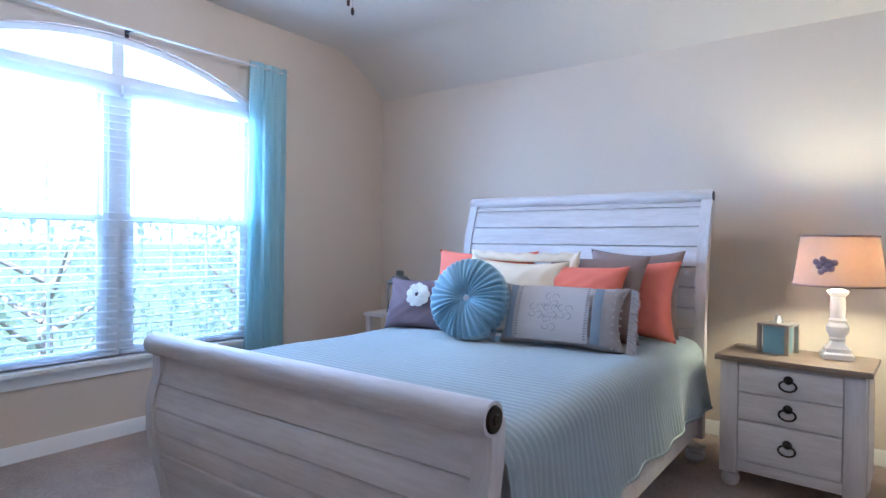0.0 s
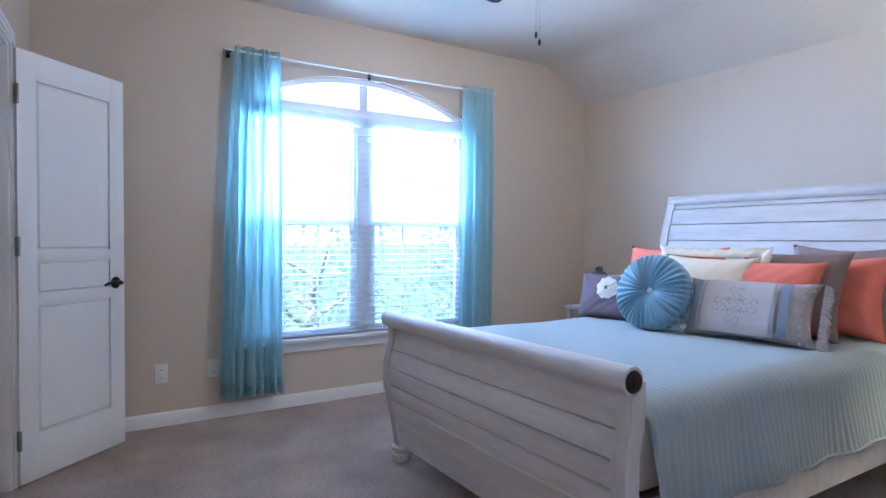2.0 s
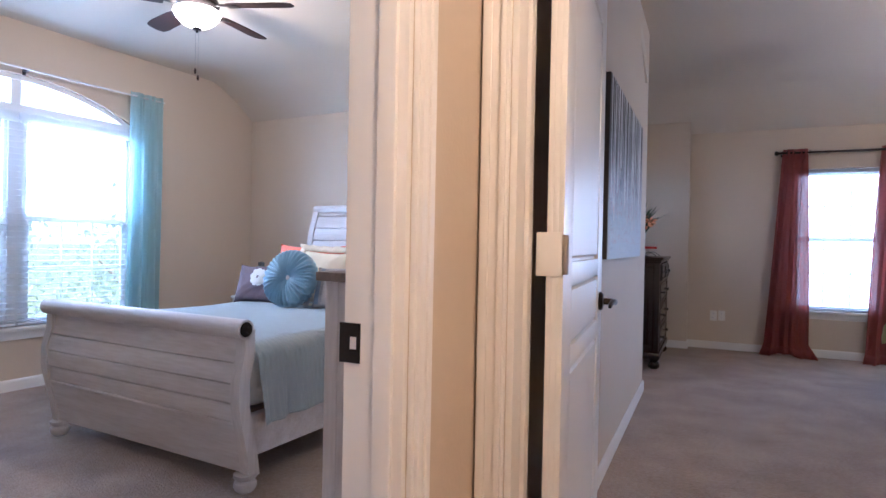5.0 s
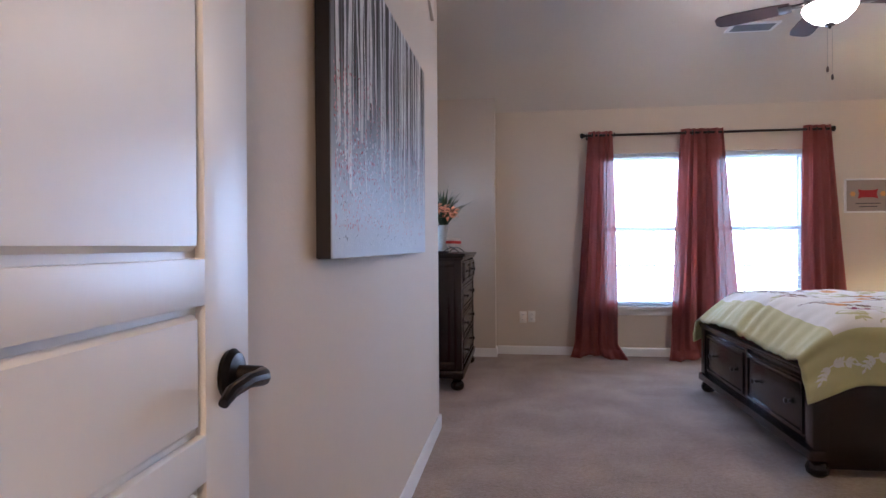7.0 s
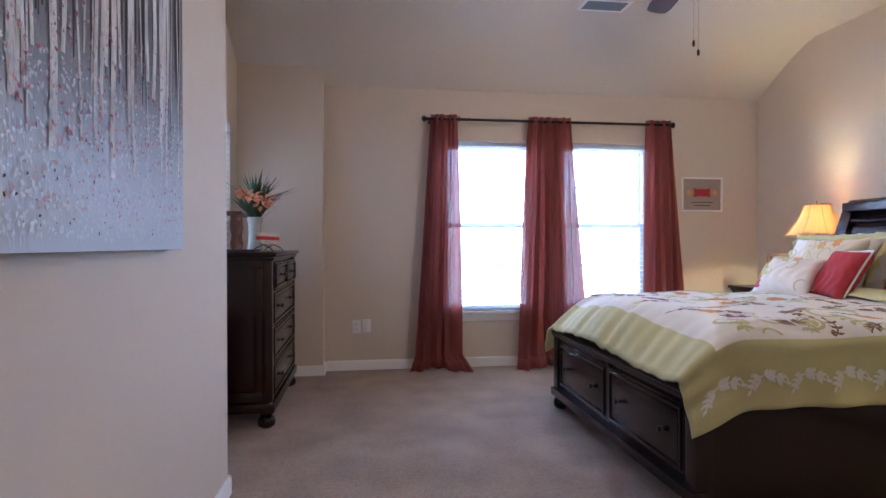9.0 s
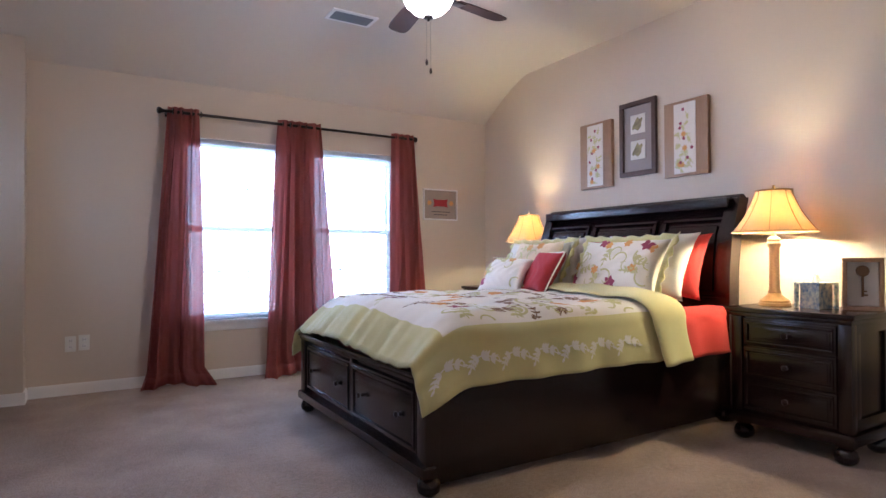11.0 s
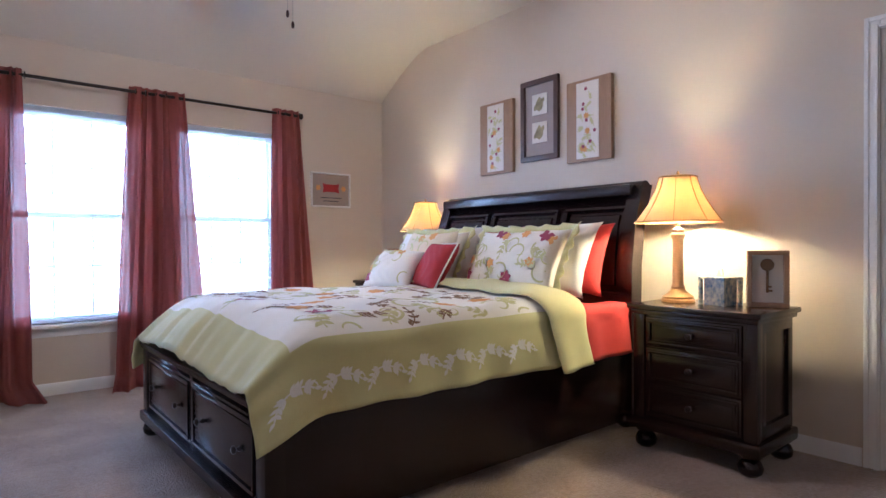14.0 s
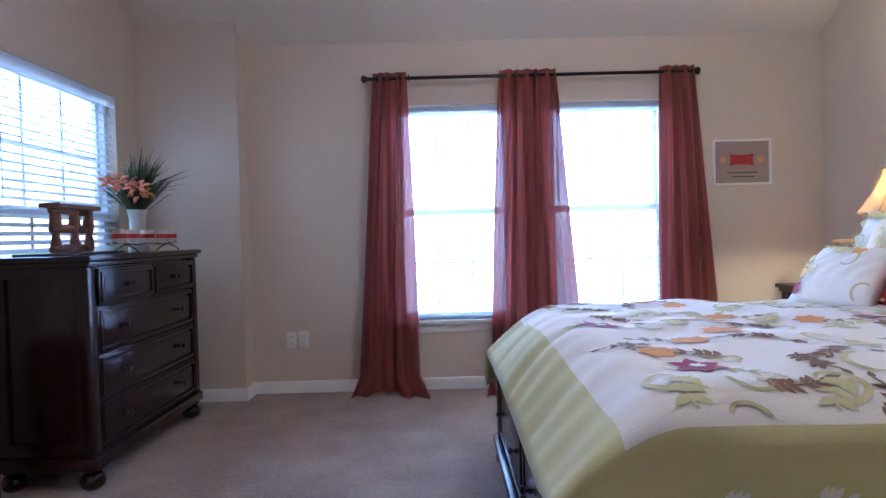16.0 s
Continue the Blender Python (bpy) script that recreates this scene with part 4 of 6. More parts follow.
def washed_chest(name, m, w, d, h, rows, label, category):
    """Front faces -y; from x 0 to w, y 0 to d."""
    c = thing(name, label, category, m)
    leg = 0.09
    part("carcass", box(0.02, w - 0.02, 0.012, d - 0.01, leg, h - 0.028, 0.003), WASHV, c)
    for a, b in ((0.012, 0.09), (w - 0.09, w - 0.012)):
        part("corner_stile", box(a, b, 0.0, 0.05, leg - 0.02, h - 0.028, 0.006), WASHV, c)
    for sx in (0.014, w - 0.014):
        part("side_panel", box(sx - 0.008, sx + 0.008, 0.055, d - 0.02, leg, h - 0.03, 0.002), WASHV, c)
    part("top", box(-0.012, w + 0.012, -0.018, d, h - 0.028, h, 0.006), BROWNTOP, c, "worn brown wooden top")
    part("base_rail", box(0.09, w - 0.09, 0.004, 0.03, leg - 0.005, leg + 0.045, 0.004), WASH, c)
    z0, z1 = leg + 0.05, h - 0.038
    n = sum(rows)
    z = z1
    for r in rows:
        hh = (z1 - z0) * r / n
        dr = part("drawer_front", box(0.094, w - 0.094, 0.001, 0.022, z - hh + 0.004, z - 0.004, 0.005), WASH, c)
        z -= hh
        if r > 1.05 and len(rows) > 3 or w > 0.85:
            for q in (0.27, 0.73):
                ring_pull(c, w * q, 0.001, z + hh / 2 + 0.018)
        else:
            ring_pull(c, w / 2, 0.001, z + hh / 2 + 0.02)
    for x in (0.055, w - 0.055):
        for y in (0.045, d - 0.05):
            part("bun_foot", lathe([(0.026, 0), (0.037, 0.012), (0.042, 0.035), (0.036, 0.055), (0.03, 0.06), (0.04, 0.07), (0.043, 0.09)], 16), WASH, c).matrix_basis = pose(x, y, 0)
    return c


washed_chest("nightstand", ROOM1 @ pose(-0.545, 2.835, 0, 0, 0, -4.0), 0.60, 0.40, 0.635, [1.0, 1.0, 1.45], "whitewashed nightstand with a brown top and three drawers", "nightstand")
washed_chest("chest_of_drawers", ROOM1 @ pose(0.165, 1.43, 0, 0, 0, -90), 0.98, 0.36, 1.05, [1, 1, 1.1, 1.1, 1.1], "tall whitewashed chest with a brown wooden top", "chest of drawers")


def table_lamp_white(m):
    c = thing("table_lamp", "lit table lamp with white turned base and taupe drum shade", "lamp", m)
    part("base", lathe([(0.086, 0), (0.086, 0.022), (0.070, 0.030), (0.070, 0.048), (0.045, 0.062), (0.030, 0.085)], sq=True), TRIM, c)
    part("column", lathe([(0.030, 0.08), (0.034, 0.09), (0.030, 0.10), (0.045, 0.125), (0.046, 0.15), (0.034, 0.168), (0.038, 0.18), (0.030, 0.19), (0.033, 0.24), (0.030, 0.29), (0.042, 0.305), (0.044, 0.315), (0.024, 0.325), (0.02, 0.36)], 24), TRIM, c)
    part("socket", lathe([(0.016, 0.36), (0.018, 0.40), (0.010, 0.42)], 14), METAL, c)
    prof = [(0.185, 0.345), (0.155, 0.575)]
    bm = bmesh.new()
    grid(lambda u, v: ((prof[0][0] + (prof[1][0] - prof[0][0]) * v) * math.cos(2 * math.pi * u), (prof[0][0] + (prof[1][0] - prof[0][0]) * v) * math.sin(2 * math.pi * u), 0.345 + 0.23 * v), 48, 3, 0.002, bm)
    shade = part("shade", bm, SHADE1, c, "taupe fabric drum shade")
    for r, z in ((0.186, 0.345), (0.156, 0.575)):
        t = part("trim_band", tube([((r) * math.cos(2 * math.pi * k / 48), r * math.sin(2 * math.pi * k / 48), z) for k in range(49)], 0.005, 6), TAUPE, shade)
    fl = bmesh.new()
    for k in range(10):
        a, r = k * 2.4, 0.011 + 0.0032 * k
        th = -2.0 + r * math.cos(a) / 0.172
        lathe([(0, -0.003), (0.014, -0.002), (0.016, 0.001), (0, 0.005)], 7, fl, pose(0.176 * math.cos(th), 0.176 * math.sin(th), 0.44 + r * math.sin(a)) @ pose(0, 0, 0, 90 + 20 * math.sin(a), 0, math.degrees(th) + 90))
    part("cloth_rosette", fl, PLUM, shade, "small mauve cloth flower")
    return c


table_lamp_white(ROOM1 @ pose(-0.075, 3.08, 0.635, 0, 0, 10))


def tissue_box(m, mats, label, w=0.125, h=0.145):
    c = thing("tissue_box", label, "tissue box", m)
    part("body", box(-w / 2 + 0.012, w / 2 - 0.012, -w / 2 + 0.012, w / 2 - 0.012, 0, h - 0.01, 0.002), mats[0], c)
    fr_ = bmesh.new()
    for sx in (-1, 1):
        for sy in (-1, 1):
            box(sx * w / 2 - 0.009, sx * w / 2 + 0.009 - 0.0, sy * w / 2 - 0.009, sy * w / 2 + 0.009, 0, h, 0.003, fr_)
    box(-w / 2 - 0.008, w / 2 + 0.008, -w / 2 - 0.008, w / 2 + 0.008, h - 0.01, h + 0.002, 0.003, fr_)
    part("frame", fr_, mats[1], c)
    part("tissue", grid(lambda u, v: ((u - 0.5) * 0.05 * (1 - 0.5 * v), 0.012 * math.sin(9 * u) * (1 - v * 0.6), h + 0.042 * v + 0.006 * math.sin(7 * u)), 14, 6, 0.001), WHITEC, c, "white tissue", smooth=180)
    return c


BLUEBOX = material("pale_blue_glass", (0.22, 0.42, 0.50), 0.3, scale=20, amount=0.2)
tissue_box(ROOM1 @ pose(-0.315, 3.05, 0.635, 0, 0, -14), (BLUEBOX, METAL), "pale blue tissue box with a metal frame")

lan = thing("lantern", "grey metal candle lantern on a small side table", "lantern", ROOM1 @ pose(-2.97, 3.28, 0.60))
LGREY = material("grey_metal", (0.16, 0.18, 0.19), 0.5, metal=0.5, scale=20, amount=0.3)
bm = ring_frame(bmesh.new(), -0.07, 0.07, 0.0, 0.23, 0.012, -0.07, -0.058)
ring_frame(bm, -0.07, 0.07, 0.0, 0.23, 0.012, 0.058, 0.07)
box(-0.075, 0.075, -0.075, 0.075, 0, 0.012, 0.003, bm); box(-0.075, 0.075, -0.075, 0.075, 0.225, 0.237, 0.003, bm)
part("frame", bm, LGREY, lan)
part("roof", lathe([(0.10, 0.237), (0.05, 0.285), (0.03, 0.29), (0.03, 0.325), (0.0, 0.335)], sq=True), LGREY, lan)
part("candle", lathe([(0, 0.012), (0.035, 0.012), (0.035, 0.11), (0.03, 0.114), (0, 0.112)], 16), CREAM, lan)
st_ = thing("side_table", "small grey side table behind the bed corner", "side table", ROOM1 @ pose(-2.97, 3.28, 0))
part("top", box(-0.2, 0.2, -0.2, 0.2, 0.57, 0.60, 0.006), WASH, st_)
for a in (-1, 1):
    for b in (-1, 1):
        part("leg", box(a * 0.17 - 0.018, a * 0.17 + 0.018, b * 0.17 - 0.018, b * 0.17 + 0.018, 0, 0.57, 0.004), WASHV, st_)


# ---- outlets ----
def outlet(m, label="ivory wall outlet plate"):
    c = thing("wall_outlet", label, "outlet", m)
    part("plate", box(-0.036, 0.036, -0.006, 0, -0.058, 0.058, 0.003), PLASTIC, c)
    for z in (-0.024, 0.024):
        part("socket", box(-0.016, 0.016, -0.0075, -0.006, z - 0.014, z + 0.014, 0.003), TRIM, c)
        part("slot", box(-0.008, -0.005, -0.0082, -0.0074, z - 0.006, z + 0.006), BLACKC, c); part("slot", box(0.005, 0.008, -0.0082, -0.0074, z - 0.006, z + 0.006), BLACKC, c)


outlet(ROOM1 @ pose(W1X, 0.0, 0.325, 0, 0, 90)); outlet(ROOM1 @ pose(W1X, 0.30, 0.325, 0, 0, 90))
outlet(pose(1.145, 6.22, 0.380)); outlet(pose(1.232, 6.22, 0.385))


# ---- ceiling fans ----
def ceiling_fan(m, top, z_bowl, turn):
    """z_bowl: the bowl's lowest point; m stands on the floor below it."""
    c = thing("ceiling_fan", "dark wooden ceiling fan with a lit glass bowl", "ceiling fan", m, "ceiling fans")
    zb = z_bowl
    part("canopy", lathe([(0.0, top), (0.07, top), (0.07, top - 0.02), (0.045, top - 0.05), (0.018, top - 0.06), (0.018, zb + 0.2)][::-1], 24), BRONZE, c)
    part("motor", lathe([(0.02, zb + 0.215), (0.09, zb + 0.205), (0.125, zb + 0.18), (0.13, zb + 0.15), (0.11, zb + 0.125), (0.06, zb + 0.115), (0.0, zb + 0.11)][::-1], 28), BRONZE, c)
    part("light_bowl", lathe([(0.0, zb + 0.008), (0.045, zb + 0.012), (0.09, zb + 0.035), (0.125, zb + 0.07), (0.14, zb + 0.10), (0.135, zb + 0.112), (0.0, zb + 0.113)], 28), BOWL, c, "lit frosted glass bowl").visible_shadow = False
    part("finial", lathe([(0.0, zb - 0.022), (0.006, zb - 0.02), (0.009, zb - 0.008), (0.026, zb - 0.004), (0.03, zb + 0.004), (0.02, zb + 0.012), (0, zb + 0.014)], 16), BRONZE, c)
    for k in range(5):
        m2 = pose(0, 0, zb + 0.145, 0, 0, turn + 72 * k)
        bm = bmesh.new()
        out = [(0.20, -0.05), (0.30, -0.062), (0.52, -0.068), (0.585, -0.058), (0.605, -0.03), (0.605, 0.03), (0.585, 0.058), (0.52, 0.068), (0.30, 0.062), (0.20, 0.05)]
        a = [bm.verts.new((x, y, 0.003)) for x, y in out]; b = [bm.verts.new((x, y, -0.003)) for x, y in out]
        bm.faces.new(a); bm.faces.new(b[::-1])
        for i in range(10):
            bm.faces.new((a[i], b[i], b[(i + 1) % 10], a[(i + 1) % 10]))
        part("blade", bm, FANWOOD, c).matrix_basis = m2 @ pose(0, 0, 0, 11)
        bm = box(0.10, 0.20, -0.018, 0.018, -0.004, 0.006, 0.003)
        box(0.19, 0.26, -0.04, 0.04, -0.009, -0.003, 0.003, bm)
        part("blade_arm", bm, BRONZE, c).matrix_basis = m2 @ pose(0, 0, 0, 11)
    for dx, ln in ((-0.012, 0.24), (0.014, 0.285)):
        part("pull_chain", tube([(dx, 0, zb + 0.02), (dx, 0, zb - ln)], 0.0012, 5), METAL, c)
        part("chain_knob", lathe([(0.0, 0), (0.006, 0.004), (0.0075, 0.018), (0.005, 0.032), (0.0, 0.036)], 10), FANWOOD, c).matrix_basis = pose(dx, 0, zb - ln - 0.034)
    return c


ceiling_fan(ROOM1 @ pose(-1.775, 1.54, 0), TOP1, 2.445, 24)
ceiling_fan(pose(2.90, 3.87, 0), TOP2, 2.380, 9)


def vent(m, label="white metal ceiling vent with angled louvres"):
    c = thing("ceiling_vent", label, "vent", m)
    part("frame", ring_frame(bmesh.new(), -0.18, 0.18, -0.10, 0.10, 0.03, 0.0, 0.012), TRIM, c)
    part("backing", box(-0.152, 0.152, 0.010, 0.012, -0.072, 0.072), LGREY, c)
    me = finish(box(-0.003, 0.003, -0.002, 0.010, -0.07, 0.07), "slat", TRIM)
    for k in range(14):
        shared("slat", me, c, pose(-0.142 + 0.0218 * k, 0.002, 0, 0, 0, 35))


vent(ROOM1 @ pose(-2.40, 1.18, TOP1, -90, 0, 0)); vent(pose(2.95, 5.12, TOP2, -90, 0, 0))


# ---- pictures ----
def canvas(m, w, h, t, mat, label, category="painting"):
    """Hangs with its back at y 0, its face towards -y, lower left corner at the origin."""
    c = thing("canvas_painting", label, category, m)
    part("stretcher", box(0.0, w, -t, -0.002, 0, h, 0.004), BLACKC, c)
    part("painted_face", box(0.001, w - 0.001, -t - 0.003, -t + 0.001, 0.001, h - 0.001, 0.001), mat, c)
    return c


BLUEP = material("streaked_blue_paint", (0.40, 0.50, 0.56), 0.6, dark=(0.75, 0.78, 0.78), scale=9, amount=0.9, stretch=(6, 6, 0.35), fine=40)
cl = canvas(SLANT @ pose(1.05, 0, 1.185), 1.02, 0.72, 0.038, BLUEP, "pale blue and white streaked canvas on the closet wall")


def gradient_paint():
    m = material("birch_ground", (0.24, 0.225, 0.215), 0.42, dark=(0.08, 0.07, 0.065), scale=6, amount=0.8, stretch=(3, 3, 0.8), bump=0.15, bump_scale=60, gloss=0.15)
    n, l = m.node_tree.nodes, m.node_tree.links
    b = n["Principled BSDF"]
    src = b.inputs["Base Color"].links[0].from_socket
    tc, sep, ramp, mix = n.new("ShaderNodeTexCoord"), n.new("ShaderNodeSeparateXYZ"), n.new("ShaderNodeValToRGB"), n.new("ShaderNodeMix")
    l.new(tc.outputs["Generated"], sep.inputs[0]); l.new(sep.outputs[2], ramp.inputs[0])
    ramp.color_ramp.elements[0].color = (0.54, 0.59, 0.65, 1); ramp.color_ramp.elements[0].position = 0.12
    ramp.color_ramp.elements[1].color = (0.030, 0.026, 0.024, 1); ramp.color_ramp.elements[1].position = 0.95
    e = ramp.color_ramp.elements.new(0.5); e.color = (0.21, 0.22, 0.24, 1)
    mix.data_type = 'RGBA'; mix.inputs[0].default_value = 0.86
    l.new(src, mix.inputs[6]); l.new(ramp.outputs[0], mix.inputs[7]); l.new(mix.outputs[2], b.inputs["Base Color"])
    return m


PW, PH, PT = 1.39, 0.86, 0.04
birch = canvas(pose(0.62, 1.60, 1.083, 0, 0, 90), PW, PH, PT, gradient_paint(), "large canvas of pale birch trunks over pink blossom")
flat = lambda x, z, lift: (x, -PT - 0.003 - lift * 0.4, z)
rnd = random.Random(21)
TRUNK = material("birch_white_paint", (0.80, 0.79, 0.76), 0.4, dark=(0.25, 0.23, 0.22), scale=14, amount=0.7, stretch=(2, 2, 0.6), bump=0.2, bump_scale=60, gloss=0.15)
shapes = []
for k in range(46):
    x, w0 = 0.04 + (PW - 0.09) * ((k * 0.618 + 0.07 * rnd.random()) % 1), rnd.choice((0.006, 0.008, 0.011, 0.016, 0.022, 0.026))
    zb, lean = rnd.uniform(0.16, 0.48), rnd.uniform(-0.03, 0.03)
    pts = [(x + lean * q + 0.004 * math.sin(9 * q + k), zb + (PH - 0.004 - zb) * q) for q in [j / 7 for j in range(8)]]
    for (xa, za), (xb, zb2) in zip(pts, pts[1:]):
        shapes.append([(max(0.003, xa - w0 / 2), za), (min(PW - 0.003, xa + w0 / 2), za), (min(PW - 0.003, xb + w0 / 2), zb2), (max(0.003, xb - w0 / 2), zb2)])
gloom = []
for k in range(150):
    x, w0, za = rnd.uniform(0.02, PW - 0.02), rnd.uniform(0.004, 0.011), rnd.uniform(0.36, 0.60)
    gloom.append([(x - w0 * 0.3, za), (x + w0 * 0.3, za), (x + w0, PH - 0.004), (x - w0, PH - 0.004)])
GLOOM = material("umber_paint", (0.075, 0.062, 0.055), 0.6, dark=(0.03, 0.027, 0.025), scale=10, amount=0.6, gloss=0.1)
tagged(dabs("umber_brushwork", birch, GLOOM, gloom, flat, 0.001), kind="stuff")
tagged(dabs("birch_grove", birch, TRUNK, shapes, flat, 0.004), kind="stuff")
for nm, colr, count, zlo, zhi, sz in (("pale_brushwork", (0.62, 0.66, 0.70), 1700, 0.03, 0.36, 0.013), ("pink_brushwork", (0.60, 0.33, 0.35), 1100, 0.08, 0.50, 0.012), ("red_brushwork", (0.38, 0.10, 0.12), 420, 0.22, 0.54, 0.013), ("dark_brushwork", (0.06, 0.06, 0.075), 230, 0.04, 0.46, 0.010)):
    pm = material(nm + "_paint", colr, 0.6, scale=20, amount=0.3, gloss=0.15)
    sh = []
    for k in range(count):
        x, z = rnd.uniform(0.02, PW - 0.02), zlo + (zhi - zlo) * rnd.random() ** 1.3
        if nm in ("pink_brushwork", "red_brushwork"):
            x = min(PW - 0.02, max(0.02, rnd.choice((0.14, 0.3, 0.62, 0.9, 1.2)) + rnd.gauss(0, 0.13)))
        s1 = sz * rnd.uniform(0.4, 1.2)
        sh.append(petal(x, z, rnd.uniform(0, 6.28), s1, s1 * 0.55, 4))
    tagged(dabs(nm, birch, pm, sh, flat, rnd.uniform(0.003, 0.009)), kind="stuff")

EW = pose(4.97, 0, 0, 0, 0, -90)     # x runs towards -y, y outwards
PAPER = material("ivory_paper", (0.72, 0.67, 0.60), 0.8, scale=9, amount=0.12)
TAUPEM = material("taupe_mat", (0.33, 0.27, 0.245), 0.85, scale=20, amount=0.12)
DARKF = material("dark_brown_frame", (0.085, 0.045, 0.033), 0.45, scale=8, amount=0.4)
PHOTO = material("gold_print", (0.42, 0.34, 0.16), 0.6, dark=(0.10, 0.09, 0.05), scale=24, amount=0.9)


def strip_picture(y, z, w, h, seed):
    c = thing("framed_print", "tan wooden panel with a flowered paper strip", "picture", EW @ pose(-y, 0, z), "pictures over the bed")
    part("wood_panel", box(0, w, -0.035, -0.002, 0, h, 0.004), WOODT, c)
    a, b = w * 0.24, w * 0.74
    part("paper_strip", box(a, b, -0.038, -0.034, 0.02, h - 0.02, 0.001), PAPER, c)
    sf = lambda x, zz, lift: (x, -0.038 - lift * 0.5, zz)
    r = random.Random(seed)
    fl, lv, og = [], [], []
    for k in range(7):
        fl += blossom(r.uniform(a + .03, b - .03), 0.05 + (h - .1) * (k + .5) / 7 + r.uniform(-.02, .02), 0.016, 5, r.random() * 6)
    for k in range(22):
        lv += vine(r.uniform(a + .03, b - .05), r.uniform(0.05, h - 0.1), r.uniform(0, 6), 0.045, 3, 0.018)
    for k in range(4):
        og += blossom(r.uniform(a + .04, b - .04), r.uniform(0.04, h - 0.06), 0.026, 7, 0, 0.5)
    clip = lambda ps: [p for p in ps if all(a < q[0] < b and 0.02 < q[1] < h - 0.02 for q in p)]
    for nm, mt, sh, lift in (("burgundy_flower_print", BURG, fl, 0.004), ("leaf_print", LEAFP, lv, 0.002), ("orange_flower_print", ORANGEP, og, 0.003)):
        tagged(dabs(nm, c, mt, clip(sh), sf, lift), kind="stuff")


strip_picture(4.74, 1.603, 0.355, 0.56, 3)
strip_picture(3.872, 1.605, 0.357, 0.55, 8)
c = thing("framed_print", "dark brown frame with two small gold prints on taupe mat", "picture", EW @ pose(-4.308, 0, 1.66), "pictures over the bed")
part("frame", ring_frame(bmesh.new(), 0, 0.352, 0, 0.593, 0.038, -0.03, -0.002), DARKF, c)
part("mat_board", box(0.03, 0.322, -0.012, -0.006, 0.03, 0.563), TAUPEM, c)
for z in (0.13, 0.335):
    part("small_print", box(0.105, 0.247, -0.017, -0.010, z, z + 0.15, 0.002), PAPER, c)
    sf = lambda x, zz, lift: (x, -0.017 - lift * 0.5, zz)
    dabs("gold_motif", c, PHOTO, [petal(0.176, z + 0.02, 1.57, 0.11, 0.075), petal(0.13, z + 0.03, 1.2, 0.06, 0.03), petal(0.22, z + 0.12, 4.2, 0.06, 0.03)], sf, 0.003)
pc = thing("framed_print", "white-framed print of a red motif with faint lines of writing", "picture", pose(4.18, 6.22, 1.405))
part("frame", ring_frame(bmesh.new(), 0, 0.415, 0, 0.325, 0.016, -0.022, -0.002), TRIM, pc)
part("print", box(0.012, 0.403, -0.010, -0.005, 0.012, 0.313), material("beige_print", (0.34, 0.27, 0.22), 0.8, scale=9, amount=0.3), pc)
sf = lambda x, zz, lift: (x, -0.010 - lift, zz)
dabs("red_motif", pc, CRIMSON, [[(0.12, 0.135), (0.16, 0.145), (0.255, 0.145), (0.295, 0.135), (0.285, 0.18), (0.295, 0.225), (0.255, 0.215), (0.16, 0.215), (0.12, 0.225), (0.13, 0.18)]], sf, 0.002)
dabs("gold_motif", pc, ORANGEP, blossom(0.075, 0.18, 0.03, 6) + blossom(0.34, 0.18, 0.03, 6), sf, 0.002)
for k, (a, b) in enumerate(((0.10, 0.32), (0.13, 0.29))):
    part("writing_bar", box(a, b, -0.0115, -0.010, 0.085 - 0.03 * k, 0.092 - 0.03 * k), BLACKC, pc)


# ---- second room: the dark storage bed ----
B2 = pose(2.485, 4.035, 0)            # x towards the headboard, y across, +y to the windows
bed2 = thing("storage_bed", "espresso wooden sleigh bed with two drawers in its foot", "bed", B2)
HW, BL = 0.81, 2.22


def bun(parent, x, y, r=0.05, h=0.10):
    part("bun_foot", lathe([(r * 0.6, 0), (r * 0.95, h * 0.15), (r * 1.05, h * 0.4), (r * 0.85, h * 0.65), (r * 0.6, h * 0.75), (r * 0.9, h * 0.85), (r * 0.95, h)], 18), ESPRESSO, parent).matrix_basis = pose(x, y, 0)


def dark_drawer(parent, m, w, h, knobs):
    """A raised-field drawer front in x-z, facing -y, with round knobs."""
    d = part("drawer_front", box(0, w, -0.010, 0.012, 0, h, 0.003), ESPRESSO, parent)
    d.matrix_basis = m
    part("moulding", ring_frame(bmesh.new(), 0.012, w - 0.012, 0.012, h - 0.012, 0.016, -0.019, -0.008, 0.005), ESPRESSO, d)
    part("field", box(0.04, w - 0.04, -0.014, -0.008, 0.04, h - 0.04, 0.004), ESPRESSO, d)
    for k in knobs:
        part("knob", lathe([(0, 0), (0.011, 0), (0.011, 0.004), (0.006, 0.008), (0.006, 0.014), (0.014, 0.020), (0.016, 0.027), (0.009, 0.033), (0, 0.034)], 16), BRONZE, d, "dark bronze knob").matrix_basis = pose(w * k, -0.012, h * 0.5, 90)


part("foot_panel", box(0.03, 0.06, -HW + 0.05, HW - 0.05, 0.09, 0.50), ESPRESSO, bed2)
for s in (-1, 1):
    part("foot_post", box(0.0, 0.075, s * HW - 0.04, s * HW + 0.04, 0.09, 0.50, 0.008), ESPRESSO, bed2)
    bun(bed2, 0.04, s * (HW - 0.005)); bun(bed2, BL - 0.05, s * (HW - 0.005))
    part("side_panel", box(0.07, BL, s * (HW - 0.015) - 0.018, s * (HW - 0.015) + 0.018, 0.035, 0.50, 0.005), ESPRESSO, bed2)
part("foot_cap", box(-0.022, 0.09, -HW - 0.045, HW + 0.045, 0.50, 0.522, 0.009), ESPRESSO, bed2)
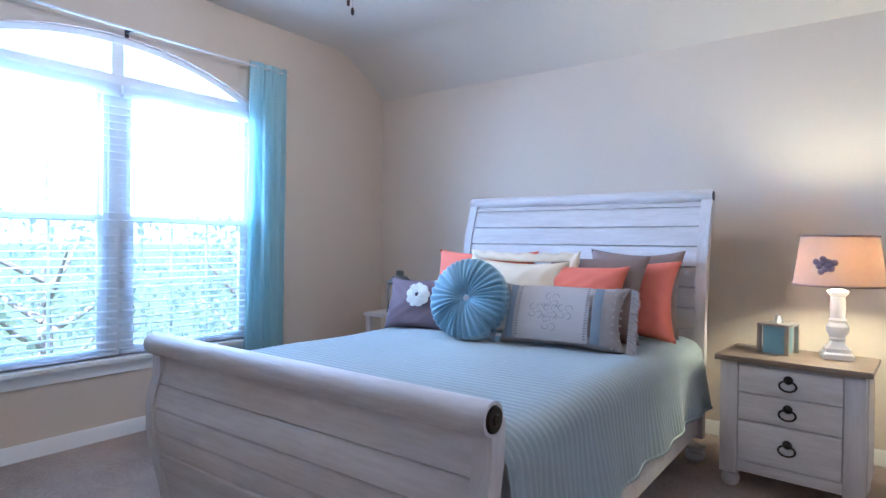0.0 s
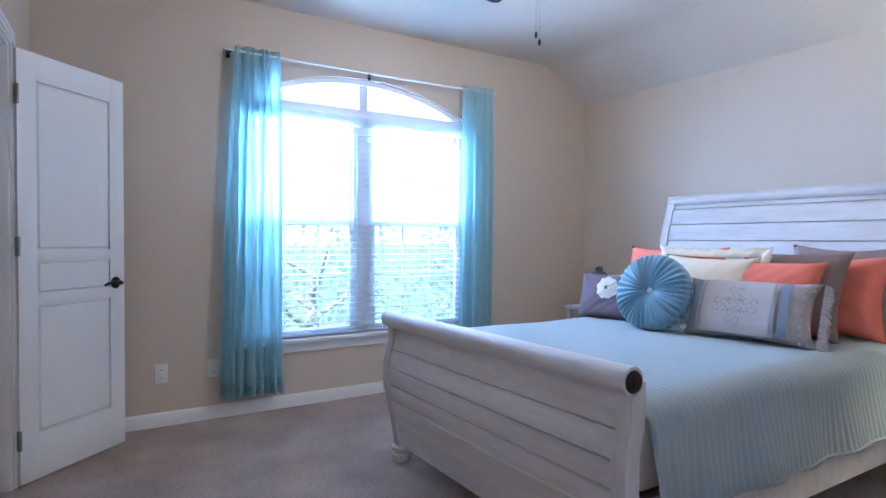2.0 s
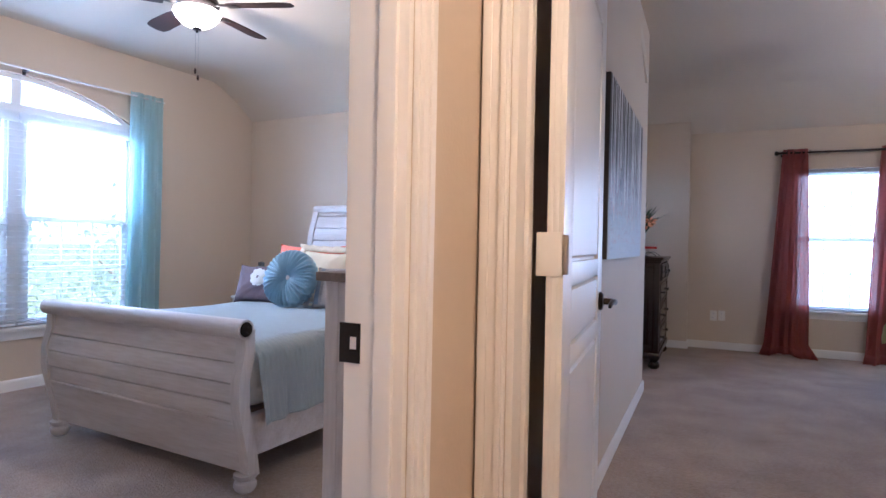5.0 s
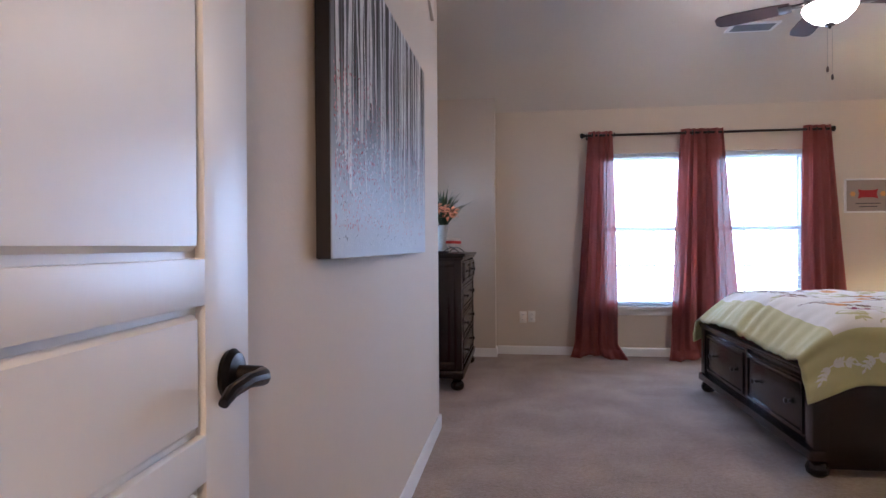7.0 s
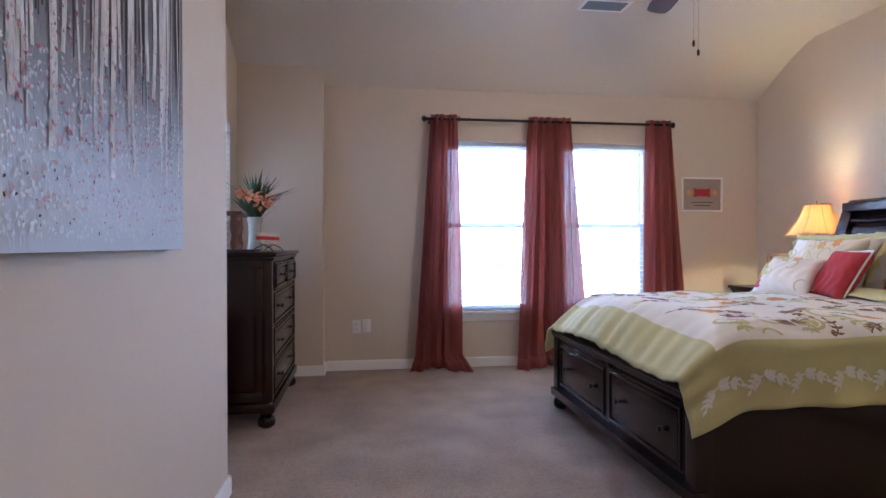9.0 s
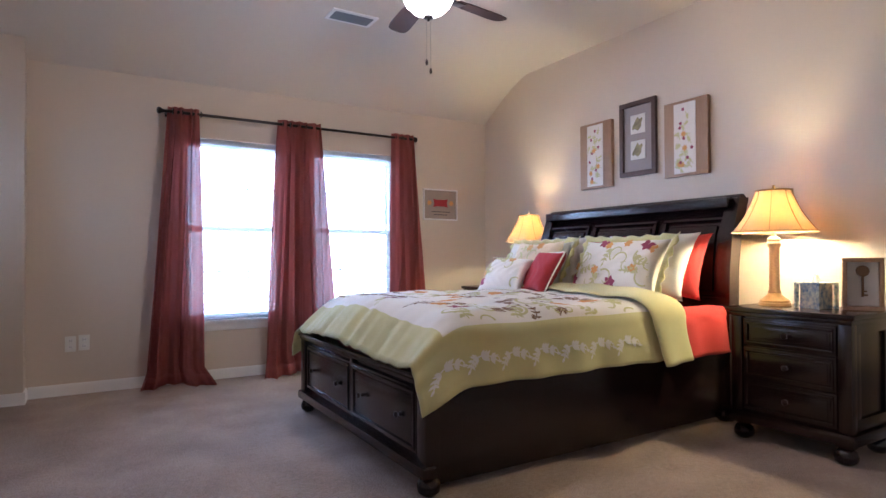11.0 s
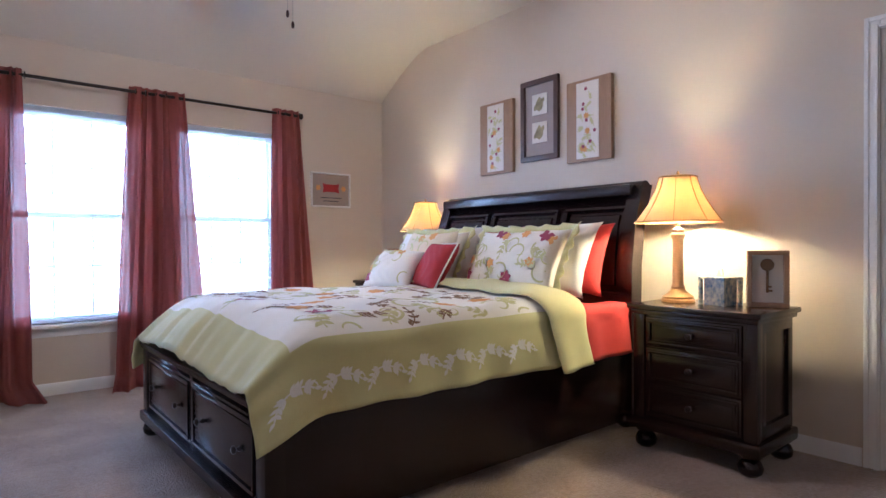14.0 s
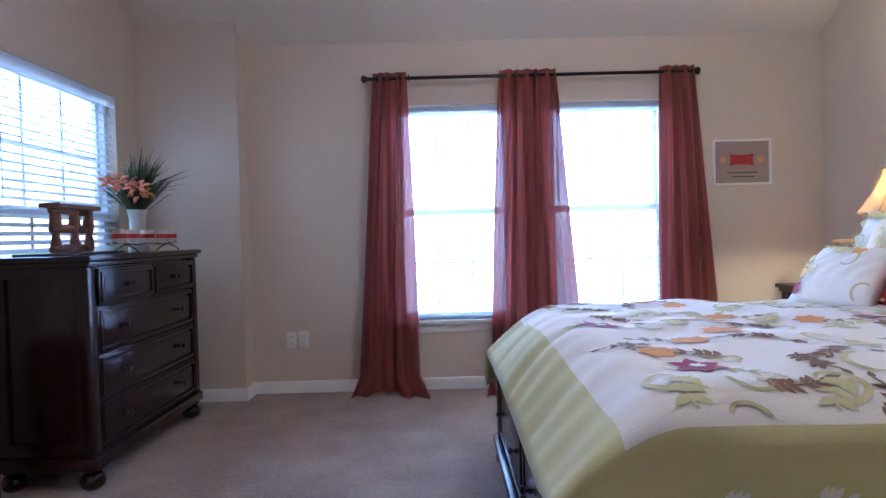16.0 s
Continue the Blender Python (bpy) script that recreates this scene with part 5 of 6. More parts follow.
part("foot_cap_mould", box(-0.010, 0.04, -HW - 0.048, HW + 0.048, 0.482, 0.50, 0.006), ESPRESSO, bed2)
part("base_mould", box(-0.018, 0.05, -HW - 0.05, HW + 0.05, 0.085, 0.135, 0.009), ESPRESSO, bed2)
F2 = pose(0.022, 0, 0, 0, 0, -90)
for a in (-0.745, 0.02):
    dark_drawer(bed2, F2 @ pose(a, 0, 0.16), 0.725, 0.29, (0.2, 0.8))
part("centre_stile", box(0.012, 0.05, -0.022, 0.022, 0.135, 0.482, 0.004), ESPRESSO, bed2)
part("platform", box(0.06, BL, -HW + 0.02, HW - 0.02, 0.40, 0.49), ESPRESSO, bed2)
# rolled headboard with three panels
HB = [(2.20, 0.08), (2.20, 0.80), (2.21, 1.00), (2.235, 1.15), (2.275, 1.28), (2.32, 1.37)]
HY = 0.855
head = part("headboard", s_plank([(y, z) for y, z in HB], 0.1, 1.37, -HY, HY, 0.05), ESPRESSO, bed2)
head.matrix_basis = pose(0, 0.055, 0, 0, 0, -90) @ pose(0, 0, 0)
part("head_roll", tube([(0, -HY - 0.03, 0), (0, HY + 0.03, 0)], 0.05, 22), ESPRESSO, bed2).matrix_basis = pose(2.345, 0.055, 1.375)
part("head_crown", box(2.225, 2.36, -HY, HY, 1.335, 1.40, 0.012), ESPRESSO, bed2).matrix_basis = pose(0, 0.055, 0)
for s in (-1, 1):
    p = part("head_post", s_plank(HB, 0.0, 1.40, -0.045, 0.045, 0.10, -0.03), ESPRESSO, bed2)
    p.matrix_basis = pose(0, 0.055 + s * HY, 0, 0, 0, -90)
for y0, y1 in ((-0.82, -0.36), (-0.30, 0.30), (0.36, 0.82)):
    for za, zb in ((0.75, 0.772), (1.258, 1.28)):
        p = part("panel_mould", s_plank(HB, za, zb, y0, y1, 0.02, -0.016), ESPRESSO, bed2); p.matrix_basis = pose(0, 0.055, 0, 0, 0, -90)
    for xa in (y0, y1 - 0.022):
        p = part("panel_mould", s_plank(HB, 0.772, 1.258, xa, xa + 0.022, 0.02, -0.016), ESPRESSO, bed2); p.matrix_basis = pose(0, 0.055, 0, 0, 0, -90)
    p = part("raised_panel", s_plank(HB, 0.80, 1.225, y0 + 0.05, y1 - 0.05, 0.02, -0.010), ESPRESSO, bed2); p.matrix_basis = pose(0, 0.055, 0, 0, 0, -90)

m2 = thing("mattress", "mattress under red sheets", "mattress", B2)
part("body", box(0.20, 2.18, -0.745, 0.745, 0.49, 0.695, 0.07), REDC, m2, "red fitted sheet")
sheet = thing("red_sheet", "red sheet hanging over the mattress edge at the head", "bedsheet", B2)


def sheet_fn(u, v):
    x = 1.62 + 0.56 * u
    a = v * 0.42
    rad = 0.07
    if a < 0.1:
        y, z = -0.70 - a, 0.712
    elif a < 0.1 + rad * 1.57:
        th = (a - 0.1) / rad
        y, z = -0.80 - rad * math.sin(th) * 0.5, 0.712 - rad * (1 - math.cos(th))
    else:
        q = a - 0.1 - rad * 1.57
        y, z = -0.835 - 0.10 * q - 0.012 * math.sin(22 * x), 0.642 - q
    return (x, y + 0.006 * math.sin(15 * x + 4 * a), z)


part("cloth", grid(sheet_fn, 30, 20, 0.004), REDC, sheet, smooth=180)

comf = thing("comforter", "quilted comforter, flowered ivory centre and olive border", "comforter", B2)
LX, FL, RD = 1.62, 0.69, 0.15


def comf_at(s, t, lift=0.0):
    """s: metres from the foot edge towards the head; t: metres across from the middle, along the cloth."""
    a, side = abs(t), (1 if t > 0 else -1)
    rf = 0.26
    if s < rf:
        th = (1 - s / rf) * 1.35
        x = -0.035 + 0.30 * (1 - math.sin(th) ** 1.0 * 0.98)
        df = 0.20 * (1 - math.cos(th))
        df = 0.225 * (1 - s / rf) ** 1.9
        x = -0.05 + 0.29 * (s / rf) ** 0.92
    else:
        x, df = 0.24 + (s - rf), 0.0
    if a < FL:
        y, dz = a, 0.018 * (a / FL) ** 2
        nn = (0, 0, 1)
    elif a < FL + RD * 1.5708:
        th = (a - FL) / RD
        y, dz = FL + RD * math.sin(th), 0.018 + RD * 0.8 * (1 - math.cos(th))
        nn = (0, side * math.sin(th), math.cos(th))
    else:
        q = a - FL - RD * 1.5708
        flare = 0.055 + 0.016 * math.sin(9.5 * s + 1) + 0.010 * math.sin(23 * s)
        y, dz = FL + RD + flare * q / 0.2, 0.018 + RD * 0.8 + q * (1.0 if s > 0.3 else 1.0)
        nn = (0, side, 0)
    keep = 1.0 if a < FL else max(0.40, 1 - (a - FL) * 1.6)
    z = 0.79 - dz - df * keep
    puff = 0.010 * math.sin(6.1 * s + 0.6) * math.sin(5.3 * t + 0.9) + 0.006 * math.sin(13 * s + 4 * t) + 0.004 * math.sin(21 * t - 7 * s)
    if s < 0.30:
        puff += (0.004 * math.sin(30 * t + 2 * math.sin(7 * t)) + 0.003 * math.sin(53 * t + 1.3)) * (0.30 - s) / 0.3
    h = puff + lift
    return (x + (0.0 if s > rf else -h * 0.4), side * y + nn[1] * h, z + nn[2] * h + (h * 0.3 if s < rf else 0))


TW = FL + RD * 1.5708 + 0.195
nu, nv = 110, 120
one = bmesh.new()
vs = [[one.verts.new(comf_at(LX * i / nu, -TW + 2 * TW * j / nv)) for j in range(nv + 1)] for i in range(nu + 1)]
for i in range(nu):
    for j in range(nv):
        f = one.faces.new((vs[i][j], vs[i + 1][j], vs[i + 1][j + 1], vs[i][j + 1]))
        s, t = LX * (i + .5) / nu, -TW + 2 * TW * (j + .5) / nv
        f.material_index = 1 if abs(t) > TW - 0.28 or s < 0.13 else 0
bmesh.ops.recalc_face_normals(one, faces=one.faces)
bmesh.ops.solidify(one, geom=one.faces[:], thickness=0.012)
part("cloth", one, [IVORY, OLIVE], comf, smooth=180)
# folded-back olive end
part("fold", grid(lambda u, v: (lambda p: (p[0] + 0.02, p[1] * 1.012, p[2]))(comf_at(LX - 0.20 + 0.30 * u, (-TW - 0.02) + (2 * TW + 0.04) * v, 0.022 + 0.030 * math.sin(math.pi * min(1, u * 1.02)) ** 0.6)), 14, 110, 0.008), OLIVE, comf, "olive underside folded back", smooth=180)
bg, lf, orr, br, wl = [], [], [], [], []
rnd = random.Random(31)
spots = []
for k in range(4000):
    q = (rnd.uniform(0.26, 1.36), rnd.uniform(-0.86, 0.86))
    if all(math.hypot(q[0] - o[0], q[1] - o[1]) > 0.14 for o in spots):
        spots.append(q)
flowers = []
for k, (s, t) in enumerate(spots):
    kind = k % 5 if k % 10 else 1
    if kind == 0:
        bg += blossom(s, t, rnd.uniform(0.070, 0.088), 6, rnd.random() * 6, 0.60)
        flowers.append((s, t))
        lf += vine(s + 0.03, t + 0.03, rnd.uniform(0, 6), 0.15, 4, 0.04)
    elif kind == 3:
        orr += blossom(s, t, rnd.uniform(0.055, 0.07), 7, rnd.random() * 6, 0.75)
        br += vine(s, t, rnd.uniform(0, 6), 0.15, 4, 0.035)
    elif kind == 1:
        lf += scroll(s, t, 0.075, rnd.uniform(0, 6), 0.018, rnd.choice((-1, 1))) + vine(s + 0.05, t, rnd.uniform(0, 6), 0.14, 4, 0.05)
    elif kind == 4:
        lf += scroll(s, t, 0.05, rnd.uniform(0, 6), 0.014, rnd.choice((-1, 1)))
        br += vine(s, t, rnd.uniform(0, 6), 0.16, 5, 0.042)
    else:
        br += vine(s, t, rnd.uniform(0, 6), 0.14, 5, 0.036) + blossom(s + 0.03, t - 0.04, 0.025, 5, 0, 0.7)
ok_ = lambda ps: [p for p in ps if all(0.145 < q[0] < LX - 0.25 and abs(q[1]) < TW - 0.285 for q in p)]
surf2 = lambda s, t, l: comf_at(s, t, l)
for nm, mt, sh, lift in (("burgundy_flower_print", BURG, bg, 0.004), ("olive_scroll_print", LEAFP, lf, 0.003), ("orange_flower_print", ORANGEP, orr, 0.0035), ("brown_sprig_print", BROWNP, br, 0.003)):
    tagged(dabs(nm, comf, mt, ok_(sh), surf2, lift), kind="stuff")
dot = []
for s, t in flowers:
    dot += blossom(s, t, 0.022, 6, 0, 0.8)
tagged(dabs("flower_centres", comf, IVORY, ok_(dot), surf2, 0.006), kind="stuff")
for side in (-1, 1):
    s = 0.10
    while s < LX - 0.30:
        wl += vine(s, side * (TW - 0.125), 0.25, 0.10, 5, 0.032, -0.5) + vine(s, side * (TW - 0.125), math.pi + 0.25, 0.07, 4, 0.028, 0.6) + scroll(s + 0.085, side * (TW - 0.105), 0.022, 0, 0.006)
        s += 0.185
tagged(dabs("white_leaf_border", comf, WHITEC, [p for p in wl if all(0 < q[0] < LX and abs(q[1]) < TW for q in p)], surf2, 0.003), kind="stuff")


def on2(x, y, z, h, lean, yaw=0, roll=0):
    """Pillows of the dark bed face the foot (-x)."""
    return pose(x, y - 0.12, z) @ pose(0, 0, 0, 0, 0, -90 + yaw) @ pose(0, 0, 0, -lean) @ pose(0, 0, h / 2, 0, roll, 0)


QZ = 0.765
def print_pillow(p, w, h, t, seed, n=14):
    r = random.Random(seed)
    sf = on_pillow(w, h, t)
    a, b, c_ = [], [], []
    for k in range(n):
        x, z = w * 0.84 * (((k * 7 + 3 * (k // 5)) % 13) / 12.0 - 0.5), h * 0.76 * ((k * 0.618 + 0.1) % 1 - 0.5)
        if k % 8 == 0:
            a += blossom(x, z, 0.05, 6, r.random() * 6)
        elif k % 4 in (0, 1):
            b += scroll(x, z, 0.06, r.random() * 6, 0.013, r.choice((-1, 1)))
        elif k % 4 == 2:
            b += vine(x, z, r.random() * 6, 0.11, 4, 0.035)
        else:
            c_ += blossom(x, z, 0.035, 6, r.random() * 6, 0.7)
    clip = lambda ps: [q for q in ps if all(abs(e[0]) < w * 0.45 and abs(e[1]) < h * 0.43 for e in q)]
    for nm, mt, sh in (("burgundy_flower_print", BURG, a), ("olive_scroll_print", LEAFP, b), ("orange_flower_print", ORANGEP, c_)):
        if clip(sh):
            tagged(dabs(nm, p, mt, clip(sh), sf, 0.003), kind="stuff")


for y in (3.74, 4.66):
    pillow("bed_pillow", on2(4.46, y, QZ, 0.42, 20), 0.72, 0.44, 0.17, REDC, "red bed pillow against the dark headboard", 41)
    pillow("bed_pillow", on2(4.31, y + 0.02, QZ, 0.44, 24), 0.74, 0.46, 0.17, WHITEC, "white bed pillow behind the flowered sham", 42)
for y, sd in ((3.81, 43), (4.65, 44)):
    p = pillow("pillow_sham", on2(4.13, y, QZ, 0.41, 27), 0.70, 0.41, 0.18, IVORY, "flowered ivory pillow sham with an olive flange", sd, flange=(0.045, OLIVE))
    print_pillow(p, 0.70, 0.41, 0.18, sd, 26)
p = pillow("throw_pillow", on2(3.98, 4.46, QZ, 0.40, 26, 4), 0.46, 0.42, 0.14, CREAM, "cream flowered square pillow", 45)
print_pillow(p, 0.46, 0.42, 0.14, 5, 14)
pillow("throw_pillow", on2(3.90, 4.30, QZ, 0.34, 30, -14), 0.36, 0.34, 0.13, CRIMSON, "crimson square pillow with pale piping", 46, piping=IVORY)
p = pillow("throw_pillow", on2(3.79, 4.54, QZ, 0.30, 38, 14), 0.38, 0.32, 0.13, WHITEC, "white flowered square pillow", 47)
print_pillow(p, 0.38, 0.32, 0.13, 9, 8)


# ---- dark nightstands, lamps ----
def dark_chest(name, m, w, d, h, rows, label, category):
    """Front faces -y; x 0 to w, y 0 to d. rows: (height share, number of drawers)."""
    c = thing(name, label, category, m)
    part("carcass", box(0.03, w - 0.03, 0.03, d - 0.015, 0.10, h - 0.03, 0.004), ESPRESSO, c)
    for a in (0.012, w - 0.075):
        part("pilaster", box(a, a + 0.063, 0.012, 0.07, 0.15, h - 0.05, 0.010), ESPRESSO, c)
    for sx, dx in ((0.03, -1), (w - 0.03, 1)):
        bm = bmesh.new()
        for a, b, cc, dd in ((0.07, d - 0.03, 0.16, 0.22), (0.07, d - 0.03, h - 0.10, h - 0.05), (0.07, 0.12, 0.22, h - 0.10), (d - 0.08, d - 0.03, 0.22, h - 0.10)):
            box(min(sx, sx + dx * 0.012), max(sx, sx + dx * 0.012), a, b, cc, dd, 0.003, bm)
        part("side_frame", bm, ESPRESSO, c)
    part("top", box(-0.012, w + 0.012, -0.016, d, h - 0.026, h, 0.008), ESPRESSO, c)
    part("top_mould", box(0.004, w - 0.004, 0.0, d - 0.004, h - 0.05, h - 0.026, 0.008), ESPRESSO, c)
    part("plinth", box(0.0, w, 0.0, d - 0.004, 0.095, 0.155, 0.012), ESPRESSO, c)
    z1, z0 = h - 0.06, 0.165
    tot = sum(r[0] for r in rows)
    z = z1
    for k, (share, n) in enumerate(rows):
        hh = (z1 - z0) * share / tot
        wid = (w - 0.16) / n
        for q in range(n):
            dark_drawer(c, pose(0.08 + wid * q + 0.003, 0.026 - (0.012 if k == 0 and n > 1 else 0), z - hh + 0.004), wid - 0.006, hh - 0.008, (0.5,) if wid < 0.6 else (0.2, 0.8))
        z -= hh
    for x in (0.06, w - 0.06):
        for y in (0.055, d - 0.06):
            bun(c, x, y, 0.052, 0.10)
    return c


N2 = pose(4.40, 3.04, 0, 0, 0, -90)
dark_chest("nightstand", N2, 0.64, 0.46, 0.74, [(1.0, 1), (1.15, 1), (1.15, 1)], "espresso nightstand with three drawers and bun feet", "nightstand")
dark_chest("nightstand", pose(4.385, 5.78, 0, 0, 0, -90), 0.64, 0.46, 0.74, [(1.0, 1), (1.15, 1), (1.15, 1)], "espresso nightstand between the bed and the windows", "nightstand")
dark_chest("dresser", pose(0.685, 4.63, 0, 0, 0, 90), 1.15, 0.47, 1.055, [(0.85, 2), (1.05, 1), (1.05, 1), (1.05, 1)], "tall espresso dresser under the side window", "dresser")


def lamp_gold(m):
    c = thing("table_lamp", "lit lamp with antique gold column and parchment bell shade", "lamp", m, "bedside lamps")
    part("base", lathe([(0.085, 0), (0.085, 0.012), (0.078, 0.018), (0.080, 0.028), (0.060, 0.042), (0.040, 0.060), (0.034, 0.070)], 28), GOLD, c)
    part("column", lathe([(0.034, 0.068), (0.036, 0.08), (0.029, 0.09), (0.027, 0.24), (0.028, 0.33), (0.036, 0.345), (0.038, 0.36), (0.030, 0.37), (0.034, 0.385), (0.012, 0.40), (0.012, 0.42)], 24), WOODT, c, "tan fluted column")
    shade = bmesh.new()

    def fn(u, v):
        k = 2 * math.pi * u
        r = 0.218 - 0.124 * (1 - (1 - v) ** 1.5)
        r *= 1 + 0.015 * math.cos(8 * k)
        return (r * math.cos(k), r * math.sin(k), 0.425 + 0.240 * v)
    grid(fn, 64, 10, 0.0015, shade)
    sh = part("shade", shade, SHADE2, c, "lit parchment bell shade", smooth=60)
    for r, z in ((0.220, 0.425), (0.096, 0.665)):
        part("trim_band", tube([(r * math.cos(2 * math.pi * k / 48), r * math.sin(2 * math.pi * k / 48), z) for k in range(49)], 0.005, 6), GOLD, sh)
    for k in range(8):
        a = 2 * math.pi * (k + 0.5) / 8
        part("rib", tube([((0.219 - 0.124 * (1 - (1 - v) ** 1.5)) * math.cos(a), (0.219 - 0.124 * (1 - (1 - v) ** 1.5)) * math.sin(a), 0.425 + 0.240 * v) for v in [j / 8 for j in range(9)]], 0.0022, 5), GOLD, sh)
    part("finial", lathe([(0.004, 0.64), (0.004, 0.675), (0.010, 0.683), (0.006, 0.697), (0, 0.701)], 10), GOLD, c)
    return c


lg = lamp_gold(pose(4.67, 2.92, 0.74))
copy_thing(lg, pose(4.74, 5.21, 0.74))
TILEB = material("painted_tile", (0.62, 0.60, 0.48), 0.3, dark=(0.05, 0.14, 0.28), scale=26, amount=1.0, fine=60)
tissue_box(pose(4.66, 2.69, 0.74, 0, 0, 78), (TILEB, TILEB), "blue and green painted tile tissue box", 0.13, 0.14)


def shadow_frame(m, label):
    c = thing("picture_frame", label, "picture frame", m)
    part("frame", ring_frame(bmesh.new(), -0.09, 0.09, 0, 0.275, 0.022, -0.02, 0.03), WOODT, c)
    part("back", box(-0.075, 0.075, 0.02, 0.03, 0.015, 0.26), PAPER, c)
    k = lathe([(0.013, -0.003), (0.03, -0.003), (0.03, 0.003), (0.013, 0.003)], 16, None, pose(0, 0.012, 0.205, 90))
    tube([(0, 0.012, 0.18), (0, 0.012, 0.07)], 0.006, 8, k); box(0, 0.022, 0.008, 0.016, 0.075, 0.083, 0, k); box(0, 0.018, 0.008, 0.016, 0.095, 0.102, 0, k)
    part("key_ornament", k, BROWNP, c, "old brown key")


shadow_frame(pose(4.72, 2.49, 0.74, 0, 0, -62), "deep wooden frame with an old key on cream paper")
shadow_frame(pose(4.74, 5.63, 0.74, 0, 0, -62), "small wooden frame with a dark motif")

# ---- on and beside the dresser ----
DT = 1.055
wv = thing("wooden_stand", "carved reddish wooden stand with curled bars", "ornament", pose(0.40, 4.98, DT, 0, 0, 96))
RW_ = material("carved_red_wood", (0.20, 0.085, 0.05), 0.5, dark=(0.08, 0.035, 0.022), scale=12, amount=0.6)
part("tray", box(-0.27, 0.27, -0.13, 0.13, 0, 0.012, 0.005), BLACKC, wv, "dark tray")
for z in (0.03, 0.125, 0.215):
    part("curled_bar", tube([(-0.19, 0, z), (-0.10, -0.02, z + 0.004), (0, 0, z), (0.10, 0.02, z + 0.004), (0.19, 0, z)], [0.016, 0.022, 0.018, 0.022, 0.016], 12), RW_, wv)
for x in (-0.15, 0.02, 0.16):
    part("upright", lathe([(0.018, 0.012), (0.026, 0.05), (0.016, 0.10), (0.028, 0.15), (0.02, 0.23)], 14), RW_, wv).matrix_basis = pose(x, 0, 0)
part("top_board", box(-0.2, 0.2, -0.05, 0.05, 0.225, 0.25, 0.010), RW_, wv)

vase = thing("flower_vase", "glass vase of orange lilies and dark grass", "vase", pose(0.40, 5.60, DT) @ Matrix.Scale(1.25, 4))
VG = material("frosted_glass", (0.55, 0.56, 0.50), 0.15, scale=12, amount=0.2)
part("vase", lathe([(0.0, 0), (0.045, 0), (0.047, 0.01), (0.036, 0.06), (0.037, 0.16), (0.05, 0.20), (0.046, 0.20), (0.03, 0.16), (0, 0.15)], 24), VG, vase)
rnd = random.Random(77)
gr = bmesh.new()
for k in range(170):
    a, spread, ln = rnd.uniform(0, 6.28), rnd.uniform(0.15, 1.2), rnd.uniform(0.18, 0.36)
    bias = 0.10 if rnd.random() < 0.6 else 0.0
    dx, dy = math.sin(spread) * math.cos(a) * ln, math.sin(spread) * math.sin(a) * ln + bias
    tip = Vector((dx, dy, 0.17 + math.cos(spread) * ln * 0.9 + 0.02))
    root = Vector((rnd.uniform(-.015, .015), rnd.uniform(-.015, .015), 0.17))
    mid = root.lerp(tip, 0.55) + Vector((0, 0, 0.05))
    w = rnd.uniform(0.003, 0.008)
    sd = Vector((-math.sin(a), math.cos(a), 0)) * w
    vv = [gr.verts.new(p) for p in (root - sd * 0.4, root + sd * 0.4, mid + sd, mid - sd)]
    vt = gr.verts.new(tip)
    gr.faces.new(vv); gr.faces.new((vv[3], vv[2], vt))
tagged(part("grass", gr, GREEN, vase, "dark green grass blades"), kind="stuff")
PEACH = material("peach_petals", (0.72, 0.25, 0.11), 0.7, scale=20, amount=0.4)
for k in range(7):
    a = 2.2 + k * 0.45
    bm = bmesh.new()
    for q in range(6):
        an = q * 1.047
        grid(lambda u, v: ((0.01 + 0.055 * v) * math.cos(an + (u - .5) * 0.75 * math.sin(math.pi * min(1, v + .1))), (0.01 + 0.055 * v) * math.sin(an + (u - .5) * 0.75 * math.sin(math.pi * min(1, v + .1))), 0.045 * v * (1.2 - v)), 3, 5, 0.001, bm)
    part("lily", bm, PEACH, vase, smooth=180).matrix_basis = pose(0.10 * math.cos(k * 1.3) * 0.7 + 0.02, -0.11 + 0.05 * math.sin(k * 2.1), 0.27 + 0.018 * (k % 4), 50 * math.sin(k * 1.1), 40 * math.cos(k), k * 40)
for k in range(5):
    part("stem", tube([(0, 0, 0.15), (0.01 * k - 0.02, -0.06, 0.22), (0.02 * k - 0.04, -0.10, 0.27)], 0.003, 5), GREEN, vase)

CG = material("candle_glass", (0.70, 0.62, 0.52), 0.12, scale=12, amount=0.2)
cs = thing("candle_stand", "low dark wire stand with small glass candle cups", "candle holder", pose(0.52, 5.48, DT))
part("wire_base", tube([(0.0, -0.36, 0.055), (0.02, -0.15, 0.04), (0, 0, 0.05), (0.02, 0.15, 0.04), (0, 0.36, 0.055)], 0.004, 6), BRONZE, cs)
for y in (-0.24, 0.24):
    part("wire_leg", tube([(0, y, 0.045), (0.05, y, 0.02), (0.07, y, 0.0)], 0.004, 6), BRONZE, cs); part("wire_leg", tube([(0, y, 0.045), (-0.05, y, 0.02), (-0.07, y, 0.0)], 0.004, 6), BRONZE, cs)
for k, y in enumerate((-0.30, -0.16, 0.0, 0.18, 0.28)):
    cup = part("cup", lathe([(0.0, 0.05), (0.026, 0.05), (0.034, 0.075), (0.036, 0.125), (0.033, 0.125), (0.031, 0.08), (0, 0.065)], 18), CG, cs, "clear glass cup")
    cup.matrix_basis = pose(0, y, 0)
    part("red_wax", lathe([(0, 0.068), (0.037, 0.078), (0.0375, 0.102), (0, 0.104)], 16), REDC, cup, "red wax band")

